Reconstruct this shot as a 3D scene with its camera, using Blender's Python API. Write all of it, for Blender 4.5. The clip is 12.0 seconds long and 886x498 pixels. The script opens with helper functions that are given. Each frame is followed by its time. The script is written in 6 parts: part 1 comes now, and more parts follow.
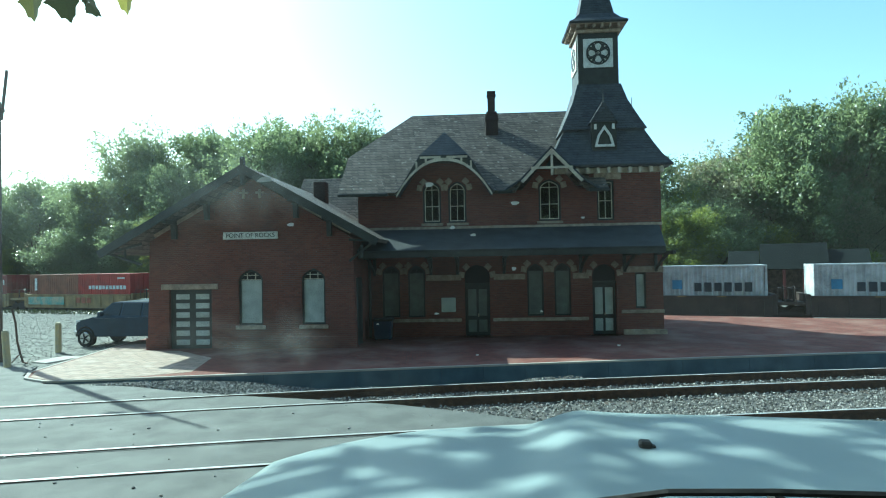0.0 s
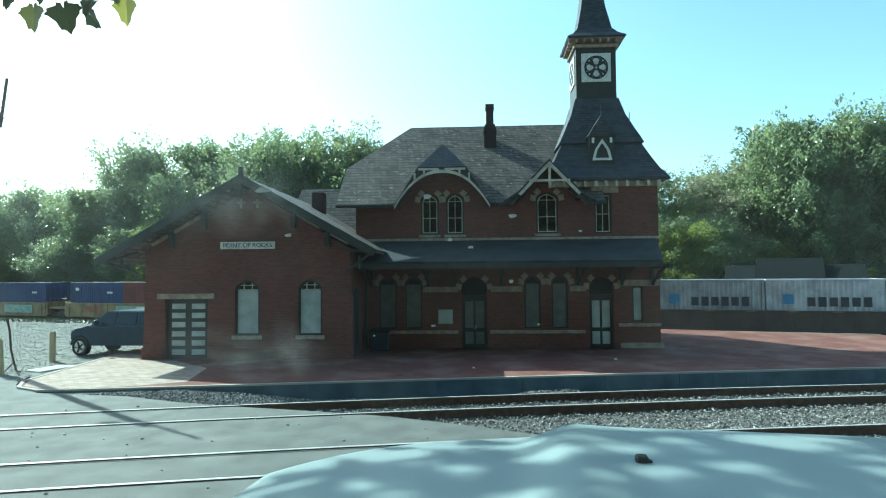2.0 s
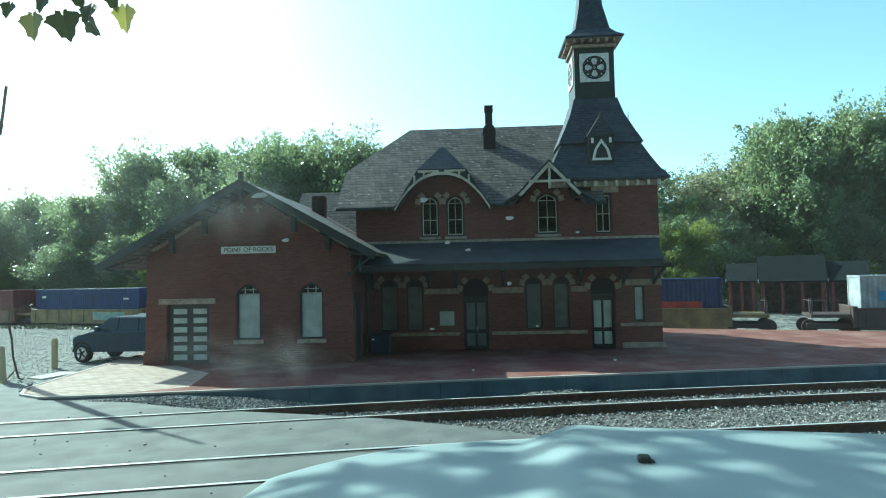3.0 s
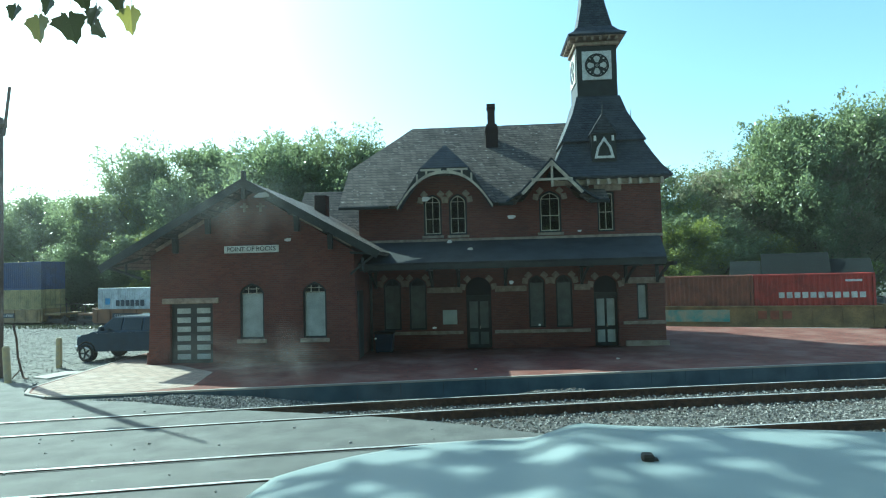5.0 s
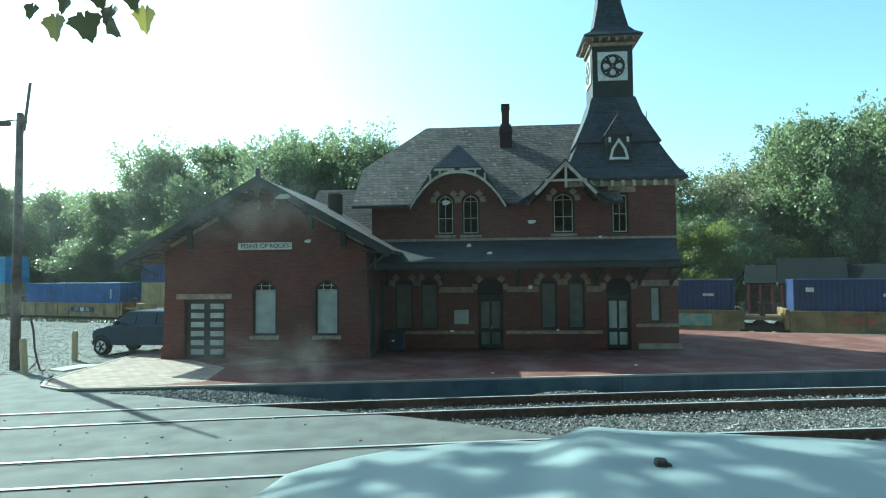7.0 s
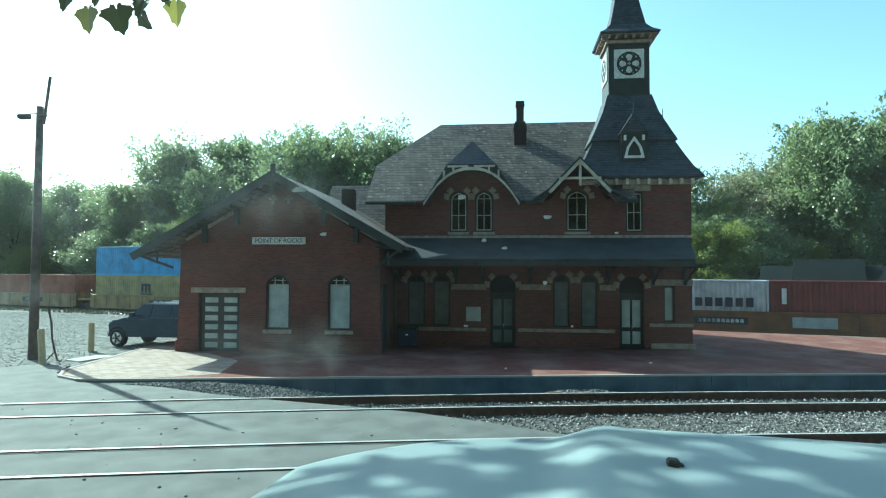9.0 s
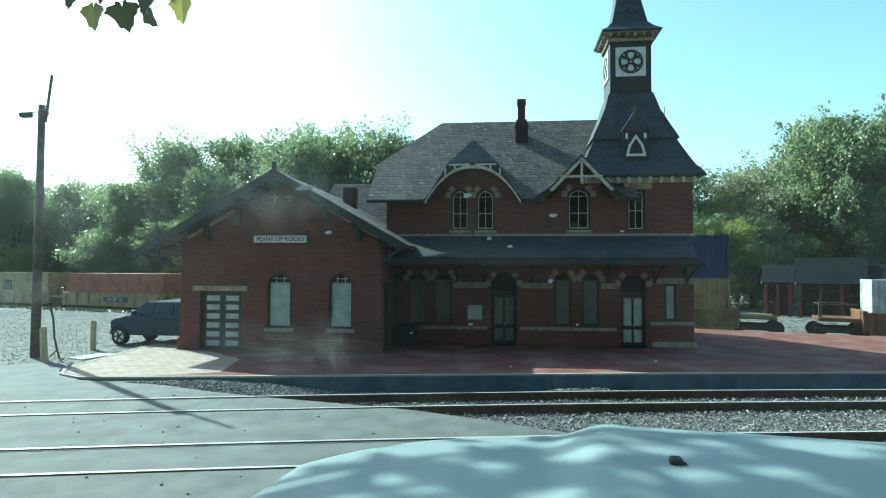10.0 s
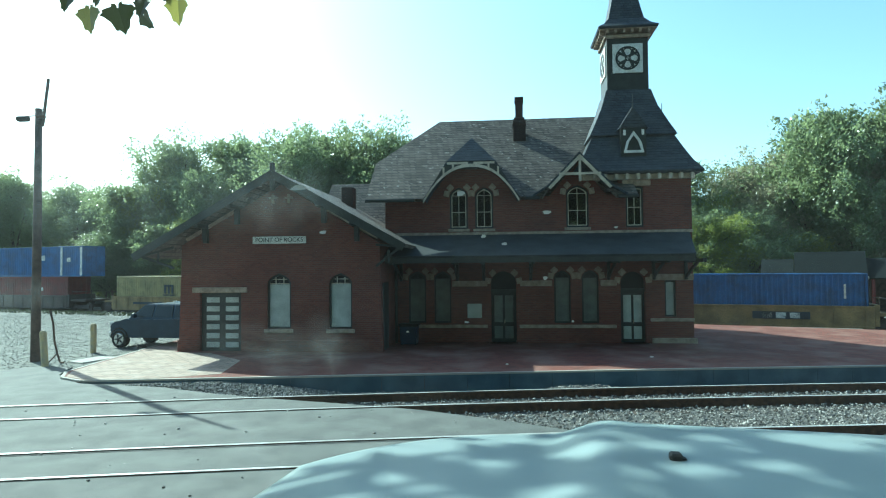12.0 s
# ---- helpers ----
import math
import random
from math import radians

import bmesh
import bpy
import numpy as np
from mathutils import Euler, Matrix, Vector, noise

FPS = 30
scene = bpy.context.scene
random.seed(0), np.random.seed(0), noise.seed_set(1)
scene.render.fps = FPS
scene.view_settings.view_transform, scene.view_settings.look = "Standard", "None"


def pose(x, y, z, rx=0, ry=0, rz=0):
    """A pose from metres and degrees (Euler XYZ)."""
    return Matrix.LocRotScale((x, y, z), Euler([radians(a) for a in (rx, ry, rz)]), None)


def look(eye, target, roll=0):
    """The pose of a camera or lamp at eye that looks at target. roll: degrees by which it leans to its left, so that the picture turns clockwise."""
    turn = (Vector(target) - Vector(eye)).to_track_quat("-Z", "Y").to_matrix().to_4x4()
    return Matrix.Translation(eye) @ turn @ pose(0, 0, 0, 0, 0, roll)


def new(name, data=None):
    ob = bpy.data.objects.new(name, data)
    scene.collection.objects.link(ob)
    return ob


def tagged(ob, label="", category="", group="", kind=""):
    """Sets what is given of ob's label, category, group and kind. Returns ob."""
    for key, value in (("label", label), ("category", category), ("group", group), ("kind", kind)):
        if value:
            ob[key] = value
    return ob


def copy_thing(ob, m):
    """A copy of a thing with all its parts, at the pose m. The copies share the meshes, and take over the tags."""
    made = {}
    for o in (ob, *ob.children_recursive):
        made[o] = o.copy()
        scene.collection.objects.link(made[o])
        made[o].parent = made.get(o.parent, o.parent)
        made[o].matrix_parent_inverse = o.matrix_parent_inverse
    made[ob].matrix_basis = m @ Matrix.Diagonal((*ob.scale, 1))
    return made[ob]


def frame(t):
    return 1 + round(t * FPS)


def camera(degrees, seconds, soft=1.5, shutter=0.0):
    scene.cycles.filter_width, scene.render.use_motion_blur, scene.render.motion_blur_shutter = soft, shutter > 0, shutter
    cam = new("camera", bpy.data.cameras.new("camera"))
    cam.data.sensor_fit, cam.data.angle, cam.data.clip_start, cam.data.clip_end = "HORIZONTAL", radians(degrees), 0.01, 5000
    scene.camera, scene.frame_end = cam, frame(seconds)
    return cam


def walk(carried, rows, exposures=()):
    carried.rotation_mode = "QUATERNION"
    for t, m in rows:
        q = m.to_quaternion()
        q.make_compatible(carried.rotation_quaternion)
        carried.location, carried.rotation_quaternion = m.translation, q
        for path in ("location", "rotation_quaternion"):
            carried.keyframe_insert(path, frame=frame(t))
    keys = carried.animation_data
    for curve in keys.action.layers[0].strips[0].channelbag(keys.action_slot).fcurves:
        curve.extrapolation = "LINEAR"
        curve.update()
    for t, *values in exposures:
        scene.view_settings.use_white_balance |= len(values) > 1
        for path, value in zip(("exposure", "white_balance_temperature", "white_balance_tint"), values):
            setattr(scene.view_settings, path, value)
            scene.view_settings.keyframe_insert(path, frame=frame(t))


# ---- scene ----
H = 3.3   # eye above the station's ground
cam = camera(73.0, 12.0, soft=1.15)


def eye_pose(yaw, pitch, roll, dx=0.0, dz=0.0):
    """The camera in the driver's seat: turned left by yaw, raised by pitch, horizon rising to the right by roll."""
    return pose(dx, 0, H + dz, 90 + pitch, 0, yaw) @ pose(0, 0, 0, 0, 0, -roll)


walk(cam, [(t, eye_pose(*r)) for t, *r in (
    (0.0, -2.513, 1.265, 1.013, 0.0050, -0.0033), (0.5, -2.918, 1.825, 0.660, 0.0022, -0.0018), (1.0, -2.833, 2.184, -0.073, -0.0048, 0.0070), (1.5, -2.808, 2.316, -0.171, 0.0040, 0.0009),
    (2.0, -2.776, 2.380, 0.492, 0.0050, -0.0029), (2.5, -2.734, 2.379, 0.901, 0.0086, -0.0039), (3.0, -2.705, 2.559, 1.226, 0.0086, -0.0017), (5.0, -2.436, 2.438, 1.410, 0.0094, -0.0013),
    (5.5, -2.250, 2.435, 1.433, 0.0112, -0.0042), (6.0, -1.964, 2.431, 1.659, 0.0107, -0.0050), (6.5, -1.629, 2.419, 1.290, 0.0079, -0.0013), (7.0, -1.273, 2.408, 0.546, 0.0015, 0.0033),
    (9.0, -0.055, 2.108, -0.205, -0.0009, 0.0007), (9.5, 0.074, 2.014, -0.016, -0.0024, -0.0022), (10.0, 0.068, 1.944, -0.219, -0.0053, 0.0007), (10.5, -0.033, 1.836, 0.249, -0.0015, 0.0000),
    (11.0, 0.019, 1.775, 0.270, 0.0006, -0.0006), (11.5, 0.034, 1.795, 0.203, 0.0004, -0.0022), (12.0, -0.000, 1.840, 0.500, -0.0000, 0.0000))])

# ---- light: low sun behind the station, clear sky ----
SUN_UP = radians(35.5)
SUN = Vector((-0.72 * math.cos(SUN_UP), 0.694 * math.cos(SUN_UP), math.sin(SUN_UP)))
world = bpy.data.worlds.new("sky")
scene.world = world
world.use_nodes = True
wn = world.node_tree
sky = wn.nodes.new("ShaderNodeTexSky")
sky.sky_type = "NISHITA"
sky.sun_disc = False
sky.sun_elevation = SUN_UP
sky.sun_rotation = math.atan2(SUN.x, SUN.y)
sky.air_density, sky.dust_density, sky.ozone_density = 1.0, 1.4, 0.0
wn.nodes["Background"].inputs["Strength"].default_value = 0.15
wn.links.new(sky.outputs["Color"], wn.nodes["Background"].inputs["Color"])
sun = new("sun", bpy.data.lights.new("sun", "SUN"))
sun.data.energy, sun.data.angle, sun.data.color = 5.6, radians(0.53), (1.0, 0.93, 0.82)
sun.matrix_world = look(SUN * 80, (0, 0, 0))
scene.view_settings.exposure = 1.02
scene.view_settings.use_white_balance = True
scene.view_settings.white_balance_temperature = 5250
scene.view_settings.white_balance_tint = -18


# ---- materials ----
def material(name, color, rough=0.8, metal=0.0, dark=None, scale=3.0, grain=60.0, bump=0.15, specular=0.4, coat=0.0, island=0.0, detail=0.5):
    """A surface with stains at one scale and grain at another; dark is the colour that the stains lean to."""
    m = bpy.data.materials.new(name)
    m.use_nodes = True
    nt = m.node_tree
    b = nt.nodes["Principled BSDF"]
    b.inputs["Roughness"].default_value, b.inputs["Metallic"].default_value = rough, metal
    b.inputs["Specular IOR Level"].default_value, b.inputs["Coat Weight"].default_value = specular, coat
    co = nt.nodes.new("ShaderNodeTexCoord")
    n1, n2 = nt.nodes.new("ShaderNodeTexNoise"), nt.nodes.new("ShaderNodeTexNoise")
    for n, s in ((n1, scale), (n2, grain)):
        n.inputs["Scale"].default_value, n.inputs["Detail"].default_value = s, 6
        nt.links.new(co.outputs["Object"], n.inputs["Vector"])
    ramp = nt.nodes.new("ShaderNodeValToRGB")
    ramp.color_ramp.elements[0].position, ramp.color_ramp.elements[1].position = 0.35, 0.68
    d = dark or tuple(c * 0.6 for c in color)
    ramp.color_ramp.elements[0].color, ramp.color_ramp.elements[1].color = (*d, 1), (*color, 1)
    nt.links.new(n1.outputs["Fac"], ramp.inputs["Fac"])
    mix = nt.nodes.new("ShaderNodeMix")
    mix.data_type, mix.blend_type = "RGBA", "OVERLAY"
    mix.inputs["Factor"].default_value = detail
    nt.links.new(ramp.outputs["Color"], mix.inputs["A"])
    nt.links.new(n2.outputs["Fac"], mix.inputs["B"])
    out = mix.outputs["Result"]
    if island:
        geo, mul = nt.nodes.new("ShaderNodeNewGeometry"), nt.nodes.new("ShaderNodeMapRange")
        mul.inputs["To Min"].default_value, mul.inputs["To Max"].default_value = 1 - island, 1 + island
        nt.links.new(geo.outputs["Random Per Island"], mul.inputs["Value"])
        mm = nt.nodes.new("ShaderNodeMix")
        mm.data_type, mm.blend_type = "RGBA", "MULTIPLY"
        mm.inputs["Factor"].default_value = 1
        nt.links.new(out, mm.inputs["A"])
        nt.links.new(mul.outputs["Result"], mm.inputs["B"])
        out = mm.outputs["Result"]
    nt.links.new(out, b.inputs["Base Color"])
    if bump:
        bp = nt.nodes.new("ShaderNodeBump")
        bp.inputs["Strength"].default_value, bp.inputs["Distance"].default_value = bump, 0.02
        nt.links.new(n2.outputs["Fac"], bp.inputs["Height"])
        nt.links.new(bp.outputs["Normal"], b.inputs["Normal"])
    return m


def coursed(name, c1, c2, mortar, w, h, gap, plane="wall", rough=0.85, bump=0.5, dirt=(0.05, 0.04, 0.04), stain=0.5, scale=0.6, offset=0.5, speck=0.0):
    """Bricks, pavers or slates in courses of real size. plane: wall (courses up) or flat (courses across the ground)."""
    m = bpy.data.materials.new(name)
    m.use_nodes = True
    nt = m.node_tree
    b = nt.nodes["Principled BSDF"]
    b.inputs["Roughness"].default_value = rough
    b.inputs["Specular IOR Level"].default_value = 0.12
    co, sep, com, add = (nt.nodes.new("ShaderNode" + k) for k in ("TexCoord", "SeparateXYZ", "CombineXYZ", "Math"))
    nt.links.new(co.outputs["Object"], sep.inputs[0])
    if plane == "wall":
        nt.links.new(sep.outputs["X"], add.inputs[0])
        nt.links.new(sep.outputs["Y"], add.inputs[1])
        nt.links.new(add.outputs[0], com.inputs["X"])
        nt.links.new(sep.outputs["Z"], com.inputs["Y"])
    else:
        nt.links.new(sep.outputs["X"], com.inputs["X"])
        nt.links.new(sep.outputs["Y"], com.inputs["Y"])
    br = nt.nodes.new("ShaderNodeTexBrick")
    br.inputs["Scale"].default_value = 1.0
    br.inputs["Brick Width"].default_value, br.inputs["Row Height"].default_value = w, h
    br.inputs["Mortar Size"].default_value, br.inputs["Mortar Smooth"].default_value = gap, 0.3
    br.offset = offset
    br.inputs["Color1"].default_value, br.inputs["Color2"].default_value, br.inputs["Mortar"].default_value = (*c1, 1), (*c2, 1), (*mortar, 1)
    nt.links.new(com.outputs[0], br.inputs["Vector"])
    n1 = nt.nodes.new("ShaderNodeTexNoise")
    n1.inputs["Scale"].default_value, n1.inputs["Detail"].default_value = scale, 8
    nt.links.new(co.outputs["Object"], n1.inputs["Vector"])
    ramp = nt.nodes.new("ShaderNodeValToRGB")
    ramp.color_ramp.elements[0].position, ramp.color_ramp.elements[1].position = 0.45, 0.75
    nt.links.new(n1.outputs["Fac"], ramp.inputs["Fac"])
    fac = nt.nodes.new("ShaderNodeMath")
    fac.operation = "MULTIPLY"
    fac.inputs[1].default_value = stain
    nt.links.new(ramp.outputs["Color"], fac.inputs[0])
    mix = nt.nodes.new("ShaderNodeMix")
    mix.data_type = "RGBA"
    nt.links.new(fac.outputs[0], mix.inputs["Factor"])
    nt.links.new(br.outputs["Color"], mix.inputs["A"])
    mix.inputs["B"].default_value = (*dirt, 1)
    out = mix.outputs["Result"]
    if speck:     # pale lichen spots
        n2, r2, m2 = nt.nodes.new("ShaderNodeTexNoise"), nt.nodes.new("ShaderNodeMapRange"), nt.nodes.new("ShaderNodeMix")
        n2.inputs["Scale"].default_value, n2.inputs["Detail"].default_value = 7.0, 4
        r2.inputs["From Min"].default_value, r2.inputs["From Max"].default_value = 0.635, 0.7
        r2.inputs["To Max"].default_value = speck
        m2.data_type = "RGBA"
        m2.inputs["B"].default_value = (0.42, 0.4, 0.36, 1)
        nt.links.new(co.outputs["Object"], n2.inputs["Vector"])
        nt.links.new(n2.outputs["Fac"], r2.inputs["Value"])
        nt.links.new(r2.outputs["Result"], m2.inputs["Factor"])
        nt.links.new(out, m2.inputs["A"])
        out = m2.outputs["Result"]
    nt.links.new(out, b.inputs["Base Color"])
    bp = nt.nodes.new("ShaderNodeBump")
    bp.inputs["Strength"].default_value, bp.inputs["Distance"].default_value, bp.invert = bump, 0.02, True
    nt.links.new(br.outputs["Fac"], bp.inputs["Height"])
    nt.links.new(bp.outputs["Normal"], b.inputs["Normal"])
    return m


def leafy(name, c1, c2, through_color, share=0.45):
    m = bpy.data.materials.new(name)
    m.use_nodes = True
    nt = m.node_tree
    out, old = nt.nodes["Material Output"], nt.nodes["Principled BSDF"]
    geo, ramp, info = nt.nodes.new("ShaderNodeNewGeometry"), nt.nodes.new("ShaderNodeValToRGB"), nt.nodes.new("ShaderNodeObjectInfo")
    ramp.color_ramp.elements[0].color, ramp.color_ramp.elements[1].color = (*c1, 1), (*c2, 1)
    nt.links.new(geo.outputs["Random Per Island"], ramp.inputs["Fac"])
    hue = nt.nodes.new("ShaderNodeHueSaturation")
    rng = nt.nodes.new("ShaderNodeMapRange")
    rng.inputs["To Min"].default_value, rng.inputs["To Max"].default_value = 0.47, 0.52
    nt.links.new(info.outputs["Random"], rng.inputs["Value"])
    nt.links.new(rng.outputs["Result"], hue.inputs["Hue"])
    nt.links.new(ramp.outputs["Color"], hue.inputs["Color"])
    old.inputs["Roughness"].default_value, old.inputs["Specular IOR Level"].default_value = 0.34, 0.55
    nt.links.new(hue.outputs["Color"], old.inputs["Base Color"])
    tr, mix = nt.nodes.new("ShaderNodeBsdfTranslucent"), nt.nodes.new("ShaderNodeMixShader")
    tr.inputs["Color"].default_value = (*through_color, 1)
    mix.inputs["Fac"].default_value = share
    nt.links.new(old.outputs[0], mix.inputs[1])
    nt.links.new(tr.outputs[0], mix.inputs[2])
    nt.links.new(mix.outputs[0], out.inputs["Surface"])
    return m


def clear_glass(name, tint=(0.9, 0.95, 0.93), gloss=1.0, rough=0.02):
    """A thin pane: see-through, with a Fresnel gloss."""
    m = bpy.data.materials.new(name)
    m.use_nodes = True
    nt = m.node_tree
    out = nt.nodes["Material Output"]
    nt.nodes.remove(nt.nodes["Principled BSDF"])
    tr, gl, mix, fr = (nt.nodes.new("ShaderNode" + k) for k in ("BsdfTransparent", "BsdfGlossy", "MixShader", "Fresnel"))
    tr.inputs["Color"].default_value = (*tint, 1)
    gl.inputs["Roughness"].default_value = rough
    gl.inputs["Color"].default_value = (gloss, gloss, gloss, 1)
    fr.inputs["IOR"].default_value = 1.45
    nt.links.new(fr.outputs[0], mix.inputs[0])
    nt.links.new(tr.outputs[0], mix.inputs[1])
    nt.links.new(gl.outputs[0], mix.inputs[2])
    nt.links.new(mix.outputs[0], out.inputs["Surface"])
    return m


BRICK = coursed("red brick", (0.185, 0.066, 0.05), (0.125, 0.046, 0.038), (0.13, 0.09, 0.08), 0.21, 0.075, 0.008, stain=0.5, dirt=(0.065, 0.04, 0.036))
PAVER = coursed("clay paver", (0.2, 0.075, 0.058), (0.125, 0.05, 0.042), (0.1, 0.07, 0.06), 0.2, 0.1, 0.008, "flat", bump=0.3, stain=0.6, dirt=(0.3, 0.2, 0.165), scale=0.7)
PALE_PAVER = coursed("pale apron paver", (0.38, 0.29, 0.24), (0.3, 0.23, 0.19), (0.22, 0.18, 0.15), 0.4, 0.3, 0.025, "flat", bump=0.6, stain=0.6, dirt=(0.44, 0.38, 0.33), scale=2.2)
SLATE = coursed("old slate", (0.155, 0.132, 0.112), (0.075, 0.064, 0.056), (0.025, 0.025, 0.028), 0.28, 0.15, 0.016, rough=0.65, bump=1.0, stain=0.55, dirt=(0.17, 0.15, 0.125), scale=1.1, speck=0.75)
DARK_SLATE = coursed("dark slate", (0.06, 0.07, 0.085), (0.04, 0.048, 0.06), (0.02, 0.02, 0.025), 0.24, 0.12, 0.01, rough=0.55, bump=0.6, stain=0.35, dirt=(0.1, 0.105, 0.11), scale=1.5)
SOOT_BRICK = coursed("sooty chimney brick", (0.06, 0.036, 0.032), (0.042, 0.028, 0.026), (0.04, 0.035, 0.033), 0.21, 0.075, 0.008, stain=0.6, dirt=(0.03, 0.026, 0.026))
METAL_ROOF = material("painted metal roof", (0.055, 0.06, 0.064), 0.7, 0.0, (0.032, 0.036, 0.04), 1.2, 30, specular=0.12)
TRIM_DARK = material("dark green trim paint", (0.03, 0.034, 0.034), 0.5, bump=0.05)
CREAM = material("weathered cream paint", (0.62, 0.55, 0.44), 0.7, dark=(0.4, 0.34, 0.27), scale=4)
STONE = material("brown sandstone", (0.4, 0.32, 0.25), 0.85, dark=(0.24, 0.18, 0.14), scale=5, grain=90, bump=0.3)
WHITE = material("white painted board", (0.78, 0.77, 0.73), 0.6, dark=(0.6, 0.58, 0.54), scale=6)
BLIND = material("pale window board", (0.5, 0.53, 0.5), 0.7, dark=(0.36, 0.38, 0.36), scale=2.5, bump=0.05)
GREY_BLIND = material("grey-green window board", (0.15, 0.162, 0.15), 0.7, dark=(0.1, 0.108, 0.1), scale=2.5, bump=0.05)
# Near-black that paints in the darkness of rooms that are not built.
DARK_IN = material("near-black for unlit rooms", (0.02, 0.02, 0.022), 0.9, bump=0)
GLASS = clear_glass("window glass", (0.55, 0.6, 0.6))
ASPHALT = material("worn asphalt", (0.115, 0.118, 0.112), 0.85, dark=(0.07, 0.072, 0.07), scale=1.4, grain=120, bump=0.25)
# The blue of skylit shade is mixed into this face's base colour.
STRIP = material("shade-blue platform face", (0.1, 0.145, 0.185), 0.8, dark=(0.06, 0.09, 0.12), scale=1.6, grain=70, bump=0.3)
GRAVEL = material("pale gravel", (0.2, 0.2, 0.178), 0.95, dark=(0.05, 0.052, 0.046), scale=2.6, grain=13, bump=0.6, detail=1.0)
BALLAST = material("crushed ballast stone", (0.34, 0.325, 0.305), 0.9, dark=(0.13, 0.125, 0.115), scale=9, grain=40, bump=0.5, island=0.75)
BALLAST_BED = material("ballast bed", (0.13, 0.125, 0.118), 0.95, dark=(0.06, 0.058, 0.055), scale=14, grain=30, bump=1.0)
GROOVE_DARK = material("flangeway shade black", (0.03, 0.03, 0.03), 0.9)
RAIL = material("rusty rail steel", (0.13, 0.075, 0.05), 0.7, 0.5, (0.07, 0.045, 0.035), 8)
RAIL_TOP = material("polished rail head", (0.5, 0.5, 0.49), 0.42, 0.35, (0.38, 0.37, 0.35), 5, bump=0.02)
TIE = material("creosoted timber tie", (0.07, 0.055, 0.045), 0.9, dark=(0.035, 0.03, 0.025), scale=5, bump=0.4)
CONCRETE = material("pale concrete", (0.36, 0.34, 0.31), 0.9, dark=(0.36, 0.33, 0.29), scale=2)
POLE_WOOD = material("weathered pole timber", (0.14, 0.1, 0.085), 0.9, dark=(0.07, 0.05, 0.045), scale=4, bump=0.4)
BOLLARD = material("faded yellow paint", (0.55, 0.42, 0.2), 0.6, dark=(0.42, 0.36, 0.25), scale=5)
LEAF = leafy("summer leaf", (0.03, 0.05, 0.025), (0.17, 0.2, 0.1), (0.34, 0.41, 0.2), 0.45)
LEAF_YELLOW = leafy("turning leaf", (0.1, 0.13, 0.035), (0.22, 0.235, 0.06), (0.36, 0.4, 0.09))
LEAF_DRY = leafy("olive brown leaf", (0.12, 0.125, 0.075), (0.21, 0.205, 0.125), (0.42, 0.41, 0.25), 0.5)
BARK = material("grey bark", (0.13, 0.105, 0.085), 0.95, dark=(0.06, 0.05, 0.04), scale=5, bump=0.6)
WEED = leafy("shade-darkened dry grass", (0.035, 0.045, 0.018), (0.08, 0.08, 0.035), (0.06, 0.07, 0.025), 0.15)


# ---- building helpers ----
def link(name, bm, mats, parent=None, label="", smooth=False, m=None):
    me = bpy.data.meshes.new(name)
    bmesh.ops.recalc_face_normals(bm, faces=bm.faces)
    bm.to_mesh(me)
    bm.free()
    for k in (mats if isinstance(mats, (list, tuple)) else [mats]):
        me.materials.append(k)
    if smooth:
        me.polygons.foreach_set("use_smooth", [True] * len(me.polygons))
    ob = new(name, me)
    if m is not None:
        ob.matrix_basis = m
    if parent:
        ob.parent = parent
    if label:
        ob["label"] = label
    return ob


def part(name, bm, mats, parent, label="", smooth=False, m=None):
    return link(name, bm, mats, parent, label, smooth, m)


def empty(name, m, label, category, group="", kind=""):
    ob = new(name)
    ob.matrix_basis = m
    ob.empty_display_size = 0.3
    return tagged(ob, label, category, group, kind)


def box(bm, x0, x1, y0, y1, z0, z1, bevel=0.0, mi=0):
    r = bmesh.ops.create_cube(bm, size=1)
    bmesh.ops.transform(bm, verts=r["verts"], matrix=Matrix.Translation(((x0 + x1) / 2, (y0 + y1) / 2, (z0 + z1) / 2)) @ Matrix.Diagonal((x1 - x0, y1 - y0, z1 - z0, 1)))
    fs = {f for v in r["verts"] for f in v.link_faces}
    for f in fs:
        f.material_index = mi
    if bevel:
        n = bmesh.ops.bevel(bm, geom=list({e for f in fs for e in f.edges}), offset=bevel, segments=1, affect="EDGES")
        for f in n["faces"]:
            f.material_index = mi
    return bm


def boxed(*a, **k):
    return box(bmesh.new(), *a, **k)


def prism(bm, outline, a, b, axis="y", mi=0):
    """A closed outline in the plane across axis, pushed from a to b along it. axis y: (x, z); x: (y, z); z: (x, y)."""
    def at(p, d):
        return {"y": (p[0], d, p[1]), "x": (d, p[0], p[1]), "z": (p[0], p[1], d)}[axis]
    v0 = [bm.verts.new(at(p, a)) for p in outline]
    v1 = [bm.verts.new(at(p, b)) for p in outline]
    n = len(outline)
    fs = [bm.faces.new(v0), bm.faces.new(v1)] + [bm.faces.new((v0[i], v0[(i + 1) % n], v1[(i + 1) % n], v1[i])) for i in range(n)]
    for f in fs:
        f.material_index = mi
    return bm


